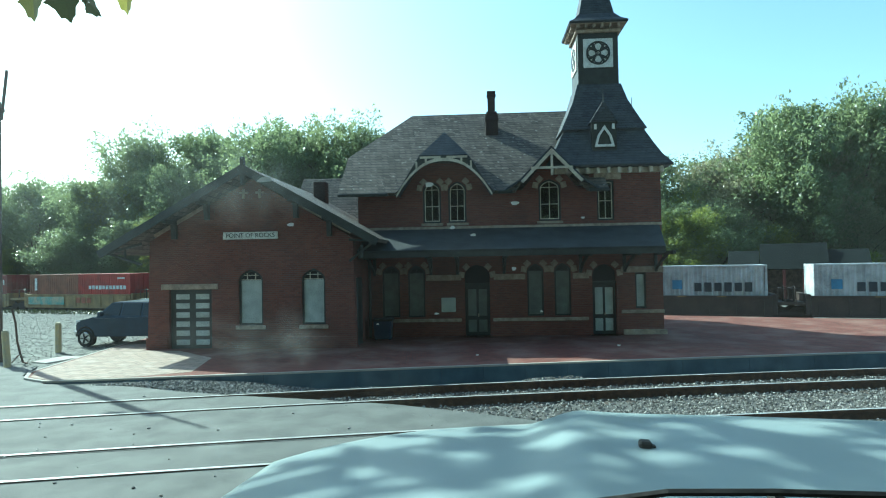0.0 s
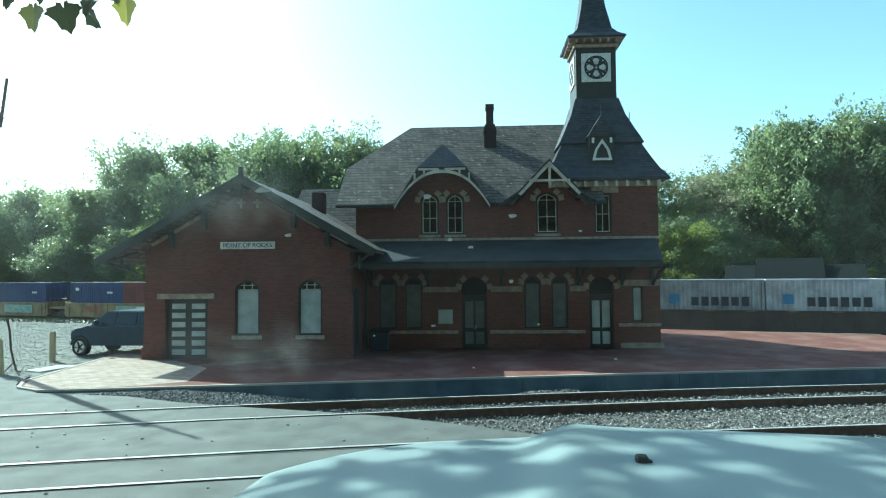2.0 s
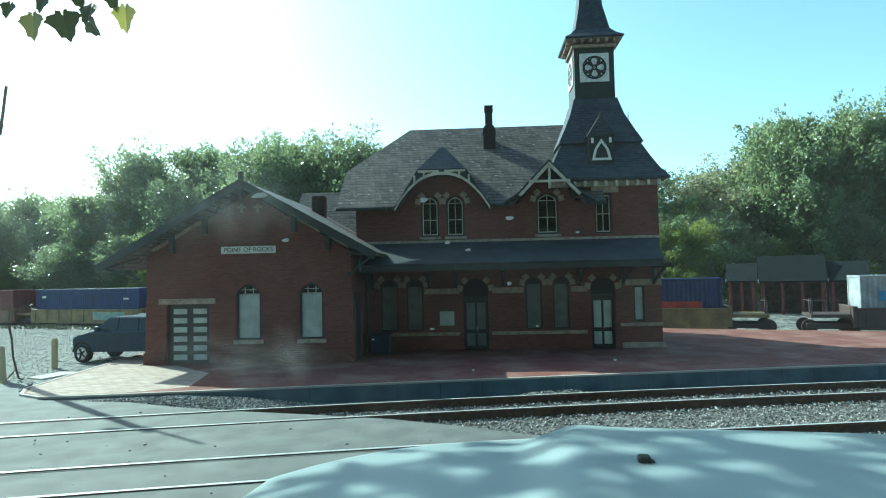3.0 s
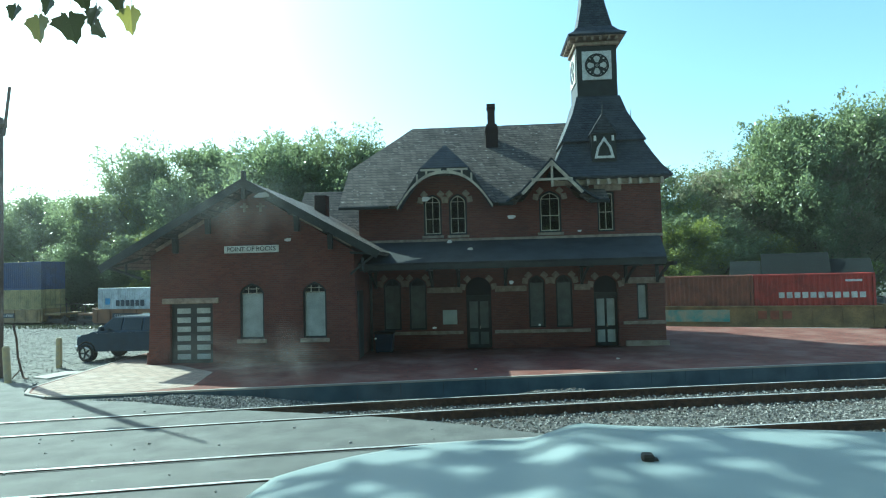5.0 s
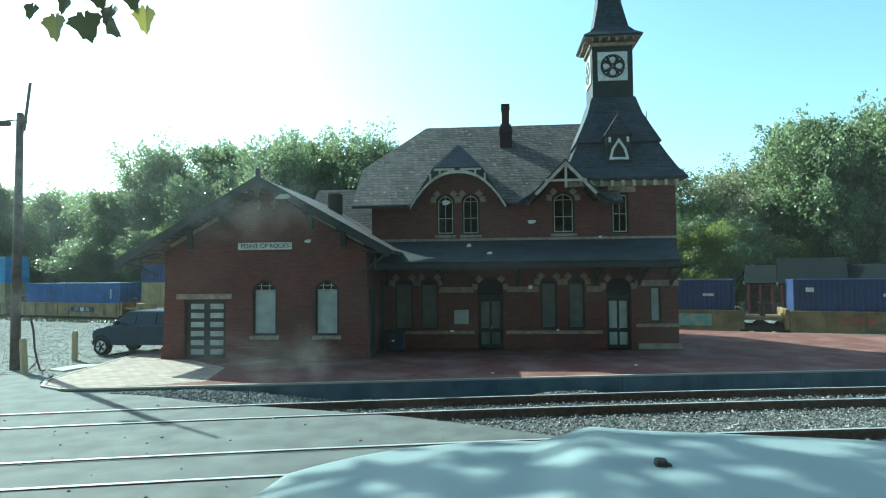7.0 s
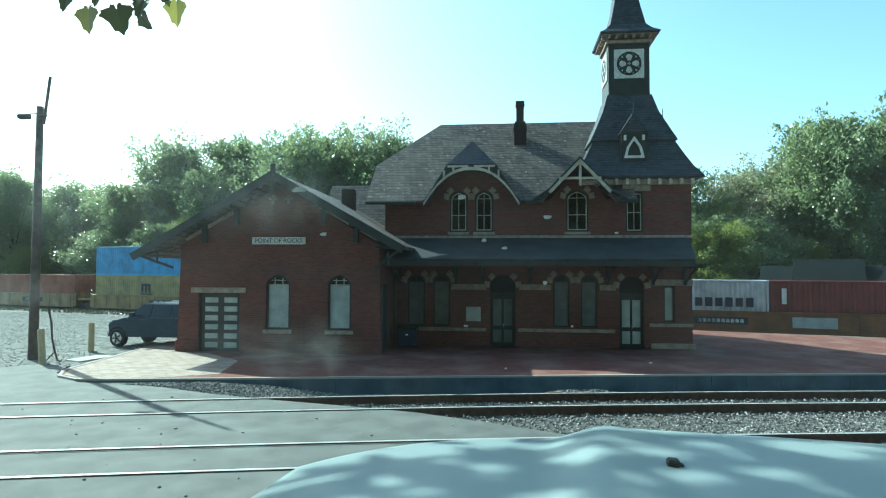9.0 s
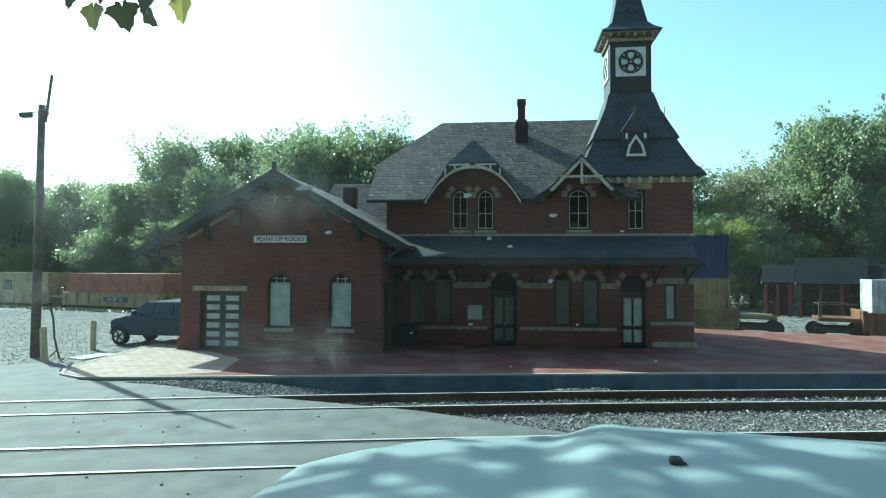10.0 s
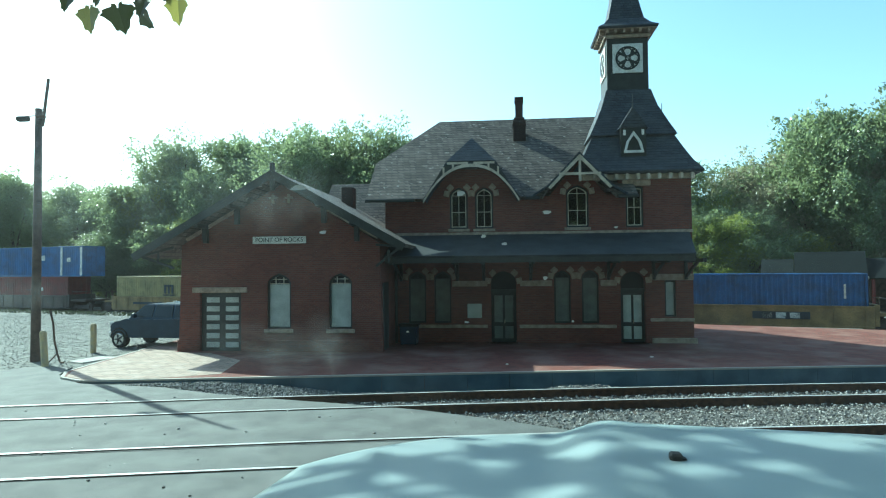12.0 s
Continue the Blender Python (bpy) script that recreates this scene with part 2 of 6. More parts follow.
def slab(bm, pts, thick, mi=0):
    """A flat polygon in space with thickness downwards along its normal."""
    pts = [Vector(p) for p in pts]
    nrm = (pts[1] - pts[0]).cross(pts[2] - pts[0]).normalized()
    if nrm.z < 0:
        nrm = -nrm
    v0 = [bm.verts.new(p) for p in pts]
    v1 = [bm.verts.new(p - nrm * thick) for p in pts]
    n = len(pts)
    fs = [bm.faces.new(v0), bm.faces.new(v1)] + [bm.faces.new((v0[i], v0[(i + 1) % n], v1[(i + 1) % n], v1[i])) for i in range(n)]
    for f in fs:
        f.material_index = mi
    return bm


def tube(bm, pts, radii, sides=8, cap=True, mi=0):
    """A tapered round bar along a line of points."""
    rings = []
    pts = [Vector(p) for p in pts]
    for i, p in enumerate(pts):
        d = (pts[min(i + 1, len(pts) - 1)] - pts[max(i - 1, 0)]).normalized()
        s = d.orthogonal().normalized() if abs(d.z) < 0.99 else Vector((1, 0, 0))
        t = d.cross(s)
        r = radii[i] if isinstance(radii, (list, tuple)) else radii
        rings.append([bm.verts.new(p + (s * math.cos(a) + t * math.sin(a)) * r) for a in (2 * math.pi * k / sides for k in range(sides))])
    if len(rings) > 1:
        for i in range(1, len(rings)):       # keep the rings from twisting
            best = min(range(sides), key=lambda k: sum((rings[i][(j + k) % sides].co - rings[i - 1][j].co).length for j in range(sides)))
            rings[i] = rings[i][best:] + rings[i][:best]
        for a, b in zip(rings, rings[1:]):
            for k in range(sides):
                bm.faces.new((a[k], a[(k + 1) % sides], b[(k + 1) % sides], b[k])).material_index = mi
    if cap:
        bm.faces.new(rings[0]).material_index = mi
        bm.faces.new(rings[-1]).material_index = mi
    return bm


def arch(x0, x1, z0, z1, rise, n=6, pointed=0.35):
    """The outline of an opening with a pointed or round head."""
    c, r = (x0 + x1) / 2, (x1 - x0) / 2
    pts = [(x0, z0), (x1, z0)]
    for k in range(n + 1):
        f = k / n
        a = math.pi / 2 * f
        pts.append((c + r * math.cos(a) ** (1 + pointed * 0.5), z1 - rise + rise * (math.sin(a) * (1 - pointed) + f * pointed)))
    for k in range(n - 1, -1, -1):
        f = k / n
        a = math.pi / 2 * f
        pts.append((c - r * math.cos(a) ** (1 + pointed * 0.5), z1 - rise + rise * (math.sin(a) * (1 - pointed) + f * pointed)))
    return pts


def pierced(outline, holes, a, b, axis="y"):
    """A wall from a to b along axis with openings that go through it."""
    bm = bmesh.new()

    def at(p, d):
        return {"y": (p[0], d, p[1]), "x": (d, p[0], p[1])}[axis]
    edges = []
    for loop in [outline] + holes:
        vs = [bm.verts.new(at(p, a)) for p in loop]
        edges += [bm.edges.new((vs[i], vs[(i + 1) % len(vs)])) for i in range(len(vs))]
    bmesh.ops.triangle_fill(bm, edges=edges, use_beauty=True, use_dissolve=False)
    r = bmesh.ops.extrude_face_region(bm, geom=bm.faces[:])
    vec = Vector(at((0, 0), b)) - Vector(at((0, 0), a))
    bmesh.ops.translate(bm, verts=[v for v in r["geom"] if isinstance(v, bmesh.types.BMVert)], vec=vec)
    return bm


# ---- ground ----
def track_y(x):
    """The centre line of the far platform track, a wide curve."""
    return 15.02 + 0.0894 * x - 0.00242 * x * x


ROAD_ROWS = ((-40, -40, 14), (-20, -35, 12), (-5, -32, 9.5), (0, -31, 9), (2, -30, 8.8), (3.5, -30, 8.6), (5, -29.8, 8.4), (6.5, -29.5, 8), (8.2, -29.2, 6.6), (9, -29, 5.6), (10, -28.5, 4.6), (11, -28, 3.6), (12, -27, 2.6),
             (13, -25.5, 1.0), (13.9, -24, -0.6), (14.6, -22.5, -2.5), (15.3, -21, -4.6), (16, -19, -6.3), (16.8, -17.5, -7.8), (17.5, -16.5, -10.6), (19, -15.0, -12.15), (20.6, -14.2, -12.7))


def road_edge(y):
    """Where the asphalt ends and the stone bed of the tracks begins."""
    return np.interp(y, [r[0] for r in ROAD_ROWS], [r[2] for r in ROAD_ROWS])


def bed_z(x, y):
    """Top of the stone bed: level under the rails, banked up at the crossing, falling to a ditch along the platform."""
    d = y - track_y(x)
    foot = np.interp(x, (-7.6, -6.6, -4.9, -2.9, 60), (0.05, 0.03, -0.12, -0.4, -0.46))
    mound = 0.19 * np.exp(-((x - 3.9) / 1.15) ** 4) * np.exp(-((d - 1.75) / 0.35) ** 2)
    return np.interp(d, (1.0, 1.3, 2.3), (0, 0, 1)) * (foot + 0.12) - 0.12 + mound


def hill(x, y):
    """The street climbs gently behind the crossing, where the car stands."""
    f = min(max((8.2 - y) / 5.7, 0), 1)
    d = abs(0.3778 * x + 0.9259 * (y - 42.4) - 1.3)       # from the line behind the station
    g = min(max((6.5 - d) / 3.0, 0), 1)
    trench = 0.8 if 8.7 < y < track_y(x) + 4.6 and road_edge(y) + 0.7 < x < 60 and x > -7.4 else 0
    return 1.25 * f * f * (3 - 2 * f) - 0.62 * g - trench


def sheet(name, xs, ys, mats, inside, lift, label, category):
    """A part of the ground sheet laid over the points of a grid where inside() holds."""
    bm = bmesh.new()
    grid = {(i, j): bm.verts.new((x, y, hill(x, y) + lift)) for i, x in enumerate(xs) for j, y in enumerate(ys)}
    for i in range(len(xs) - 1):
        for j in range(len(ys) - 1):
            if inside((xs[i] + xs[i + 1]) / 2, (ys[j] + ys[j + 1]) / 2):
                bm.faces.new([grid[k] for k in ((i, j), (i + 1, j), (i + 1, j + 1), (i, j + 1))])
    for v in [v for v in bm.verts if not v.link_faces]:
        bm.verts.remove(v)
    return tagged(link(name, bm, mats), label, category, kind="structure")


def ground_and_tracks():
    xs = [-900, -300, -120, -75] + [-56 + i for i in range(97)] + [60, 120, 300, 900]
    ys = [-400, -100, -40, -20, -10, -5, 0, 1, 2, 3, 4, 5, 6, 7, 8, 8.5] + [9 + i for i in range(60)] + [75, 120, 300, 1200]
    sheet("ground", xs, ys, GRAVEL, lambda x, y: True, 0.0, "pale grey gravel ground around the station", "ground")
    # asphalt street over the crossing
    bm = bmesh.new()
    rows = ROAD_ROWS
    prev = None
    for y, xa, xb in rows:
        cur = [bm.verts.new((xa + (xb - xa) * k / 10, y, hill(-20, y) + 0.05)) for k in range(11)]
        if prev:
            for k in range(10):
                bm.faces.new((prev[k], prev[k + 1], cur[k + 1], cur[k]))
        prev = cur
    r = bmesh.ops.extrude_edge_only(bm, edges=[e for e in bm.edges if e.is_boundary])
    for v in (k for k in r["geom"] if isinstance(k, bmesh.types.BMVert)):
        v.co.z -= 0.3
    tagged(link("road", bm, ASPHALT), "worn grey asphalt street crossing the tracks", "road", kind="structure")
    # brick plaza with a pale kerb
    edge = [(-12.05, 19.3), (-11.55, 18.3), (-10.65, 17.74), (-8.5, 17.85), (-6, 18.02), (-3.2, 18.22), (2, 18.55), (7.3, 18.87), (14, 19.16), (22, 19.3), (40, 18.4), (60, 15)]
    back = [(60, 16), (40, 19.8), (30, 24.9), (21.6, 29.3), (14.9, 32.6), (8, 36), (-2, 40.5), (-9, 43), (-12.4, 38), (-12.3, 26.5)]
    bm = bmesh.new()
    prism(bm, edge + back, -0.65, 0.1, "z")
    tagged(link("pavement", bm, PAVER), "red clay paver plaza around the station", "pavement", kind="structure")
    # pale pavers shaped to the sunlit patch, carrying part of its brightness
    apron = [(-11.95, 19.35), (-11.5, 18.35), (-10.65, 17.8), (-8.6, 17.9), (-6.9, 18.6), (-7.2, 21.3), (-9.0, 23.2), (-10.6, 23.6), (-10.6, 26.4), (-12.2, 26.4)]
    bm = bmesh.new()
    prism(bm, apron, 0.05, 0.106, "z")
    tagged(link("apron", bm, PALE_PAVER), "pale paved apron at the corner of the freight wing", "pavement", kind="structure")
    # the platform's face towards the rails
    bm = bmesh.new()
    for (xa, ya), (xb, yb) in zip(edge[2:-1], edge[3:]):
        d = Vector((xb - xa, yb - ya, 0)).normalized()
        n = Vector((d.y, -d.x, 0))
        k = max(1, round((xb - xa) / 1.2))
        for q in range(k):
            p0, p1 = Vector((xa, ya, 0)).lerp(Vector((xb, yb, 0)), q / k) + d * 0.006, Vector((xa, ya, 0)).lerp(Vector((xb, yb, 0)), (q + 1) / k) - d * 0.006
            prism(bm, [(p0 + n * 0.004)[:2], (p1 + n * 0.004)[:2], (p1 + n * 0.085)[:2], (p0 + n * 0.085)[:2]], -0.7, 0.05, "z")
    tagged(link("platform_face", bm, STRIP), "dark blue-grey platform face below the kerb", "platform edge", kind="structure")
    bm = bmesh.new()
    for (xa, ya), (xb, yb) in zip([(-12.3, 26.5)] + edge[:-1], edge):
        d = Vector((xb - xa, yb - ya, 0)).normalized()
        n = Vector((d.y, -d.x, 0)) * 0.1
        p = [Vector((xa, ya, 0)), Vector((xb, yb, 0))]
        prism(bm, [(p[0] - n * 0)[:2], p[1][:2], (p[1] + n)[:2], (p[0] + n)[:2]], 0.052, 0.107, "z")
    tagged(link("kerb", bm, CONCRETE), "pale concrete kerb along the plaza", "kerb", kind="structure")
    # two platform tracks
    for name, off in (("far", 0.0), ("near", -4.15)):
        tr = empty("railway_track", Matrix(), "rusty steel railway track with timber ties in ballast", "railway track", "platform tracks")
        for side in (-0.7175, 0.7175):
            pts = []
            for i in range(0, 96):
                x = -46 + i
                sl = 0.0894 - 0.00484 * x
                n = Vector((-sl, 1, 0)).normalized()
                pts.append((Vector((x, track_y(x) + off, 0)) + n * side, n))
            bm = bmesh.new()
            prof = [(-0.075, -0.2), (0.075, -0.2), (0.02, -0.15), (0.02, 0.0), (0.04, 0.02), (0.04, 0.075), (-0.04, 0.075), (-0.04, 0.02), (-0.02, 0.0), (-0.02, -0.15)]
            prev = None
            for p, n in pts:
                low = 0.0
                cur = [bm.verts.new(p + n * a + Vector((0, 0, b + low))) for a, b in prof]
                if prev:
                    for k in range(len(prof)):
                        f = bm.faces.new((prev[k], prev[(k + 1) % len(prof)], cur[(k + 1) % len(prof)], cur[k]))
                        f.material_index = 1 if k == 5 else 0
                prev = cur
            part("rail", bm, [RAIL, RAIL_TOP], tr)
            # no groove is cut: a flat near-black strip paints its shade beside the rail
            bm = bmesh.new()
            prev = None
            for p, n in pts:
                if p.x > road_edge(p.y) + 0.1 or p.x < -26:
                    continue
                s2 = -1 if side > 0 else 1
                cur = [bm.verts.new(p + n * (s2 * a) + Vector((0, 0, 0.0545))) for a in (0.04, 0.115)] + [bm.verts.new(p + n * (s2 * a) + Vector((0, 0, 0.04))) for a in (0.115, 0.04)]
                if prev:
                    for k in range(4):
                        bm.faces.new((prev[k], prev[(k + 1) % 4], cur[(k + 1) % 4], cur[k]))
                prev = cur
            part("flange_groove", bm, GROOVE_DARK, tr)
        tie = bmesh.new()
        box(tie, -0.11, 0.11, -1.3, 1.3, -0.12, -0.005, 0.01)
        first = None
        for i in range(54):
            x = -4.5 + i * 0.56 if off == 0 else -1.5 + i * 0.56
            mm = pose(x, track_y(x) + off, -0.13, 0, 0, math.degrees(math.atan(0.0894 - 0.00484 * x)) + random.uniform(-1, 1))
            if first is None:
                first = part("tie", tie, TIE, tr, m=mm)
            else:
                o = new("tie", first.data)
                o.parent, o.matrix_basis = tr, mm
    # loose ballast stones
    rng = np.random.default_rng(4)
    base = np.array([(1, 0, 0), (-1, 0, 0), (0, 1, 0), (0, -1, 0), (0, 0, 1), (0, 0, -1)], float)
    tri = np.array([(0, 2, 4), (2, 1, 4), (1, 3, 4), (3, 0, 4), (2, 0, 5), (1, 2, 5), (3, 1, 5), (0, 3, 5)])
    n = 60000
    x = rng.uniform(-9.5, 22, n)
    y = track_y(x) + rng.uniform(-7.5, 2.9, n)
    x[:9000] = rng.uniform(-9.5, -1.2, 9000)
    y[:9000] = track_y(x[:9000]) + rng.uniform(0.8, 3.2, 9000)
    lim = np.interp(y, [r[0] for r in rows], [r[2] for r in rows])
    ok = (x > lim + rng.uniform(0.0, 0.35, n)) & ~((x < 6) & (y < 12.2))
    dist = np.minimum(np.abs(np.abs(y - track_y(x)) - 0.72), np.abs(np.abs(y - track_y(x) + 4.15) - 0.72))
    ok &= (dist > 0.12) & (y < np.interp(x, [p[0] for p in edge], [p[1] for p in edge]) - 0.13)
    x, y = x[ok], y[ok]
    n = len(x)
    size = rng.uniform(0.02, 0.046, n)
    v = base[None] * rng.uniform(0.6, 1.2, (n, 6, 1)) * size[:, None, None]
    a = rng.uniform(0, 6.28, n)
    c, s = np.cos(a)[:, None], np.sin(a)[:, None]
    vx, vy = v[..., 0] * c - v[..., 1] * s, v[..., 0] * s + v[..., 1] * c
    vz = v[..., 2] * 0.8 + (rng.uniform(-0.03, 0.03, n) + bed_z(x, y))[:, None]
    co = np.stack([vx + x[:, None], vy + y[:, None], vz], -1).reshape(-1, 3)
    fc = (tri[None] + 6 * np.arange(n)[:, None, None]).reshape(-1, 3)
    me = bpy.data.meshes.new("ballast")
    me.from_pydata(co.tolist(), [], fc.tolist())
    me.materials.append(BALLAST)
    tagged(new("ballast", me), "loose grey crushed stone between the rails", "ballast", kind="stuff")
    # coarse stones on the gravel lot
    n = 19000
    x, y = rng.uniform(-34, -10.8, n), rng.uniform(20.3, 47, n)
    ok = (x < -12.5) | (y > 27)
    x, y = x[ok], y[ok]
    n = len(x)
    v = base[None] * rng.uniform(0.6, 1.2, (n, 6, 1)) * rng.uniform(0.012, 0.042, n)[:, None, None]
    z = np.array([hill(a, b) for a, b in zip(x, y)])
    co = (v * np.array([1.2, 1.2, 0.6]) + np.stack([x, y, z + 0.01], -1)[:, None]).reshape(-1, 3)
    me = bpy.data.meshes.new("lot_stones")
    me.from_pydata(co.tolist(), [], (tri[None] + 6 * np.arange(n)[:, None, None]).reshape(-1, 3).tolist())
    me.materials.append(BALLAST)
    tagged(new("lot_stones", me), "coarse pale stones lying on the gravel lot", "gravel", kind="stuff")
    # grit and small stones strewn on the street
    rg = random.Random(21)
    bm = bmesh.new()
    for _ in range(70):
        gx, gy = rg.uniform(-13, 2), rg.uniform(8.6, 15.5)
        if gx < np.interp(gy, [r[0] for r in rows], [r[2] for r in rows]):
            sz = rg.uniform(0.008, 0.032)
            r = bmesh.ops.create_icosphere(bm, subdivisions=1, radius=sz)
            bmesh.ops.transform(bm, verts=r["verts"], matrix=pose(gx, gy, 0.05 + sz * 0.4, 0, 0, rg.uniform(0, 360)) @ Matrix.Diagonal((1.3, 1, 0.7, 1)))
    tagged(link("grit", bm, BALLAST), "small stones and grit strewn on the street", "grit", kind="stuff")
    # the bed under the stones
    bm = bmesh.new()
    prev = None
    for i in range(84):
        xx = -9.8 + i * 0.62
        ya = track_y(xx) + 4.6 if xx > -7.4 else track_y(xx) + 2.9
        yb = max(track_y(xx) - 8, 8.6)
        lo = [r[0] for r in rows if r[2] <= xx]
        yb = max(yb, min(lo) if lo else 99)
        if yb >= ya:
            continue
        cuts = [yb + (max(track_y(xx) + 1.0, yb + 0.1) - yb) * k / 5 for k in range(6)]
        cuts += [max(cuts[-1] + 0.02 * (k + 1), track_y(xx) + d) for k, d in enumerate((1.3, 1.6, 1.75, 1.95, 2.3))] + [max(ya, cuts[-1] + 0.2)]
        cur = [bm.verts.new((xx, yy, bed_z(xx, yy) - 0.03)) for yy in cuts]
        if prev:
            for k in range(len(cuts) - 1):
                bm.faces.new((prev[k], prev[k + 1], cur[k + 1], cur[k]))
        prev = cur
    tagged(link("ballast_bed", bm, BALLAST_BED), "dark grey stone bed under the rails", "ballast", kind="structure")


# ---- the station, in its own frame: x along the front, y to the back, z up ----
ST = Matrix.Translation((10.31, 24.98, 0.0)) @ pose(0, 0, 0, 0, 0, -5.8)


def sash(parent, x0, x1, z0, z1, w, rise, board=None, bars=(1, 2), pointed=0.35, depth=0.16, rim=TRIM_DARK, rail=CREAM):
    """A window in an arched opening: frame, pane or board, glazing bars, set back in the wall."""
    win = part("window", pierced(arch(x0, x1, z0, z1, rise, pointed=pointed), [arch(x0 + 0.07, x1 - 0.07, z0 + 0.07, z1 - 0.08, rise * 0.9, pointed=pointed)], w + depth - 0.09, w + depth), rim, parent)
    if board:
        part("board", prism(bmesh.new(), arch(x0 + 0.06, x1 - 0.06, z0 + 0.06, z1 - rise * 0.95, 0.01), w + depth - 0.04, w + depth - 0.01), board, win)
        # the head pane is coloured near-black for the dark room behind it
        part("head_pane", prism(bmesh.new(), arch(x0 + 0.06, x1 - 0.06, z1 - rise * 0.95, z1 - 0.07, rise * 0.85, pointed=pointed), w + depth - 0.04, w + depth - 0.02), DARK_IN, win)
    else:
        p = part("pane", prism(bmesh.new(), arch(x0 + 0.06, x1 - 0.06, z0 + 0.06, z1 - 0.07, rise * 0.9, pointed=pointed), w + depth - 0.03, w + depth - 0.022), GLASS, win)
        p.visible_shadow = False
        part("sash_frame", pierced(arch(x0 + 0.07, x1 - 0.07, z0 + 0.07, z1 - 0.08, rise * 0.9, pointed=pointed), [arch(x0 + 0.105, x1 - 0.105, z0 + 0.11, z1 - 0.12, rise * 0.82, pointed=pointed)], w + depth - 0.085, w + depth - 0.045), rail, win)
    t = 0.013
    nv, nh = bars
    for k in range(nv):
        x = x0 + (x1 - x0) * (k + 1) / (nv + 1)
        part("glazing_bar", boxed(x - t, x + t, w + depth - 0.075, w + depth - 0.042, (z1 - rise) if board else z0 + 0.07, z1 - 0.1), rail, win)
    for k in range(nh):
        z = z0 + (z1 - rise - z0) * (k + 1) / nh if not board else z1 - rise * (0.95 - 0.4 * k)
        part("glazing_bar", boxed(x0 + 0.07, x1 - 0.07, w + depth - 0.078, w + depth - 0.045, z - t, z + t), rail, win)
    return win


def hood_stones(parent, x0, x1, z1, rise, w, n=5):
    """Brown stone blocks set round a window head."""
    c, r = (x0 + x1) / 2, (x1 - x0) / 2
    for k in (0, 2, 4) if n == 5 else range(n):
        a = math.pi * (0.06 + 0.88 * k / (n - 1))
        if k == 2:
            continue
        for aa in ((a,) if k == 2 else (a, a + (0.62 if k == 0 else -0.62))):
            cx, cz = c + (r + 0.14) * math.cos(aa), z1 - rise + (rise + 0.12) * math.sin(aa)
            bm = boxed(-0.13, 0.13, -0.035, 0.03, -0.12, 0.12, 0.012)
            part("voussoir", bm, STONE, parent, m=pose(cx, w, cz, 0, -math.degrees(aa) + 90, 0))


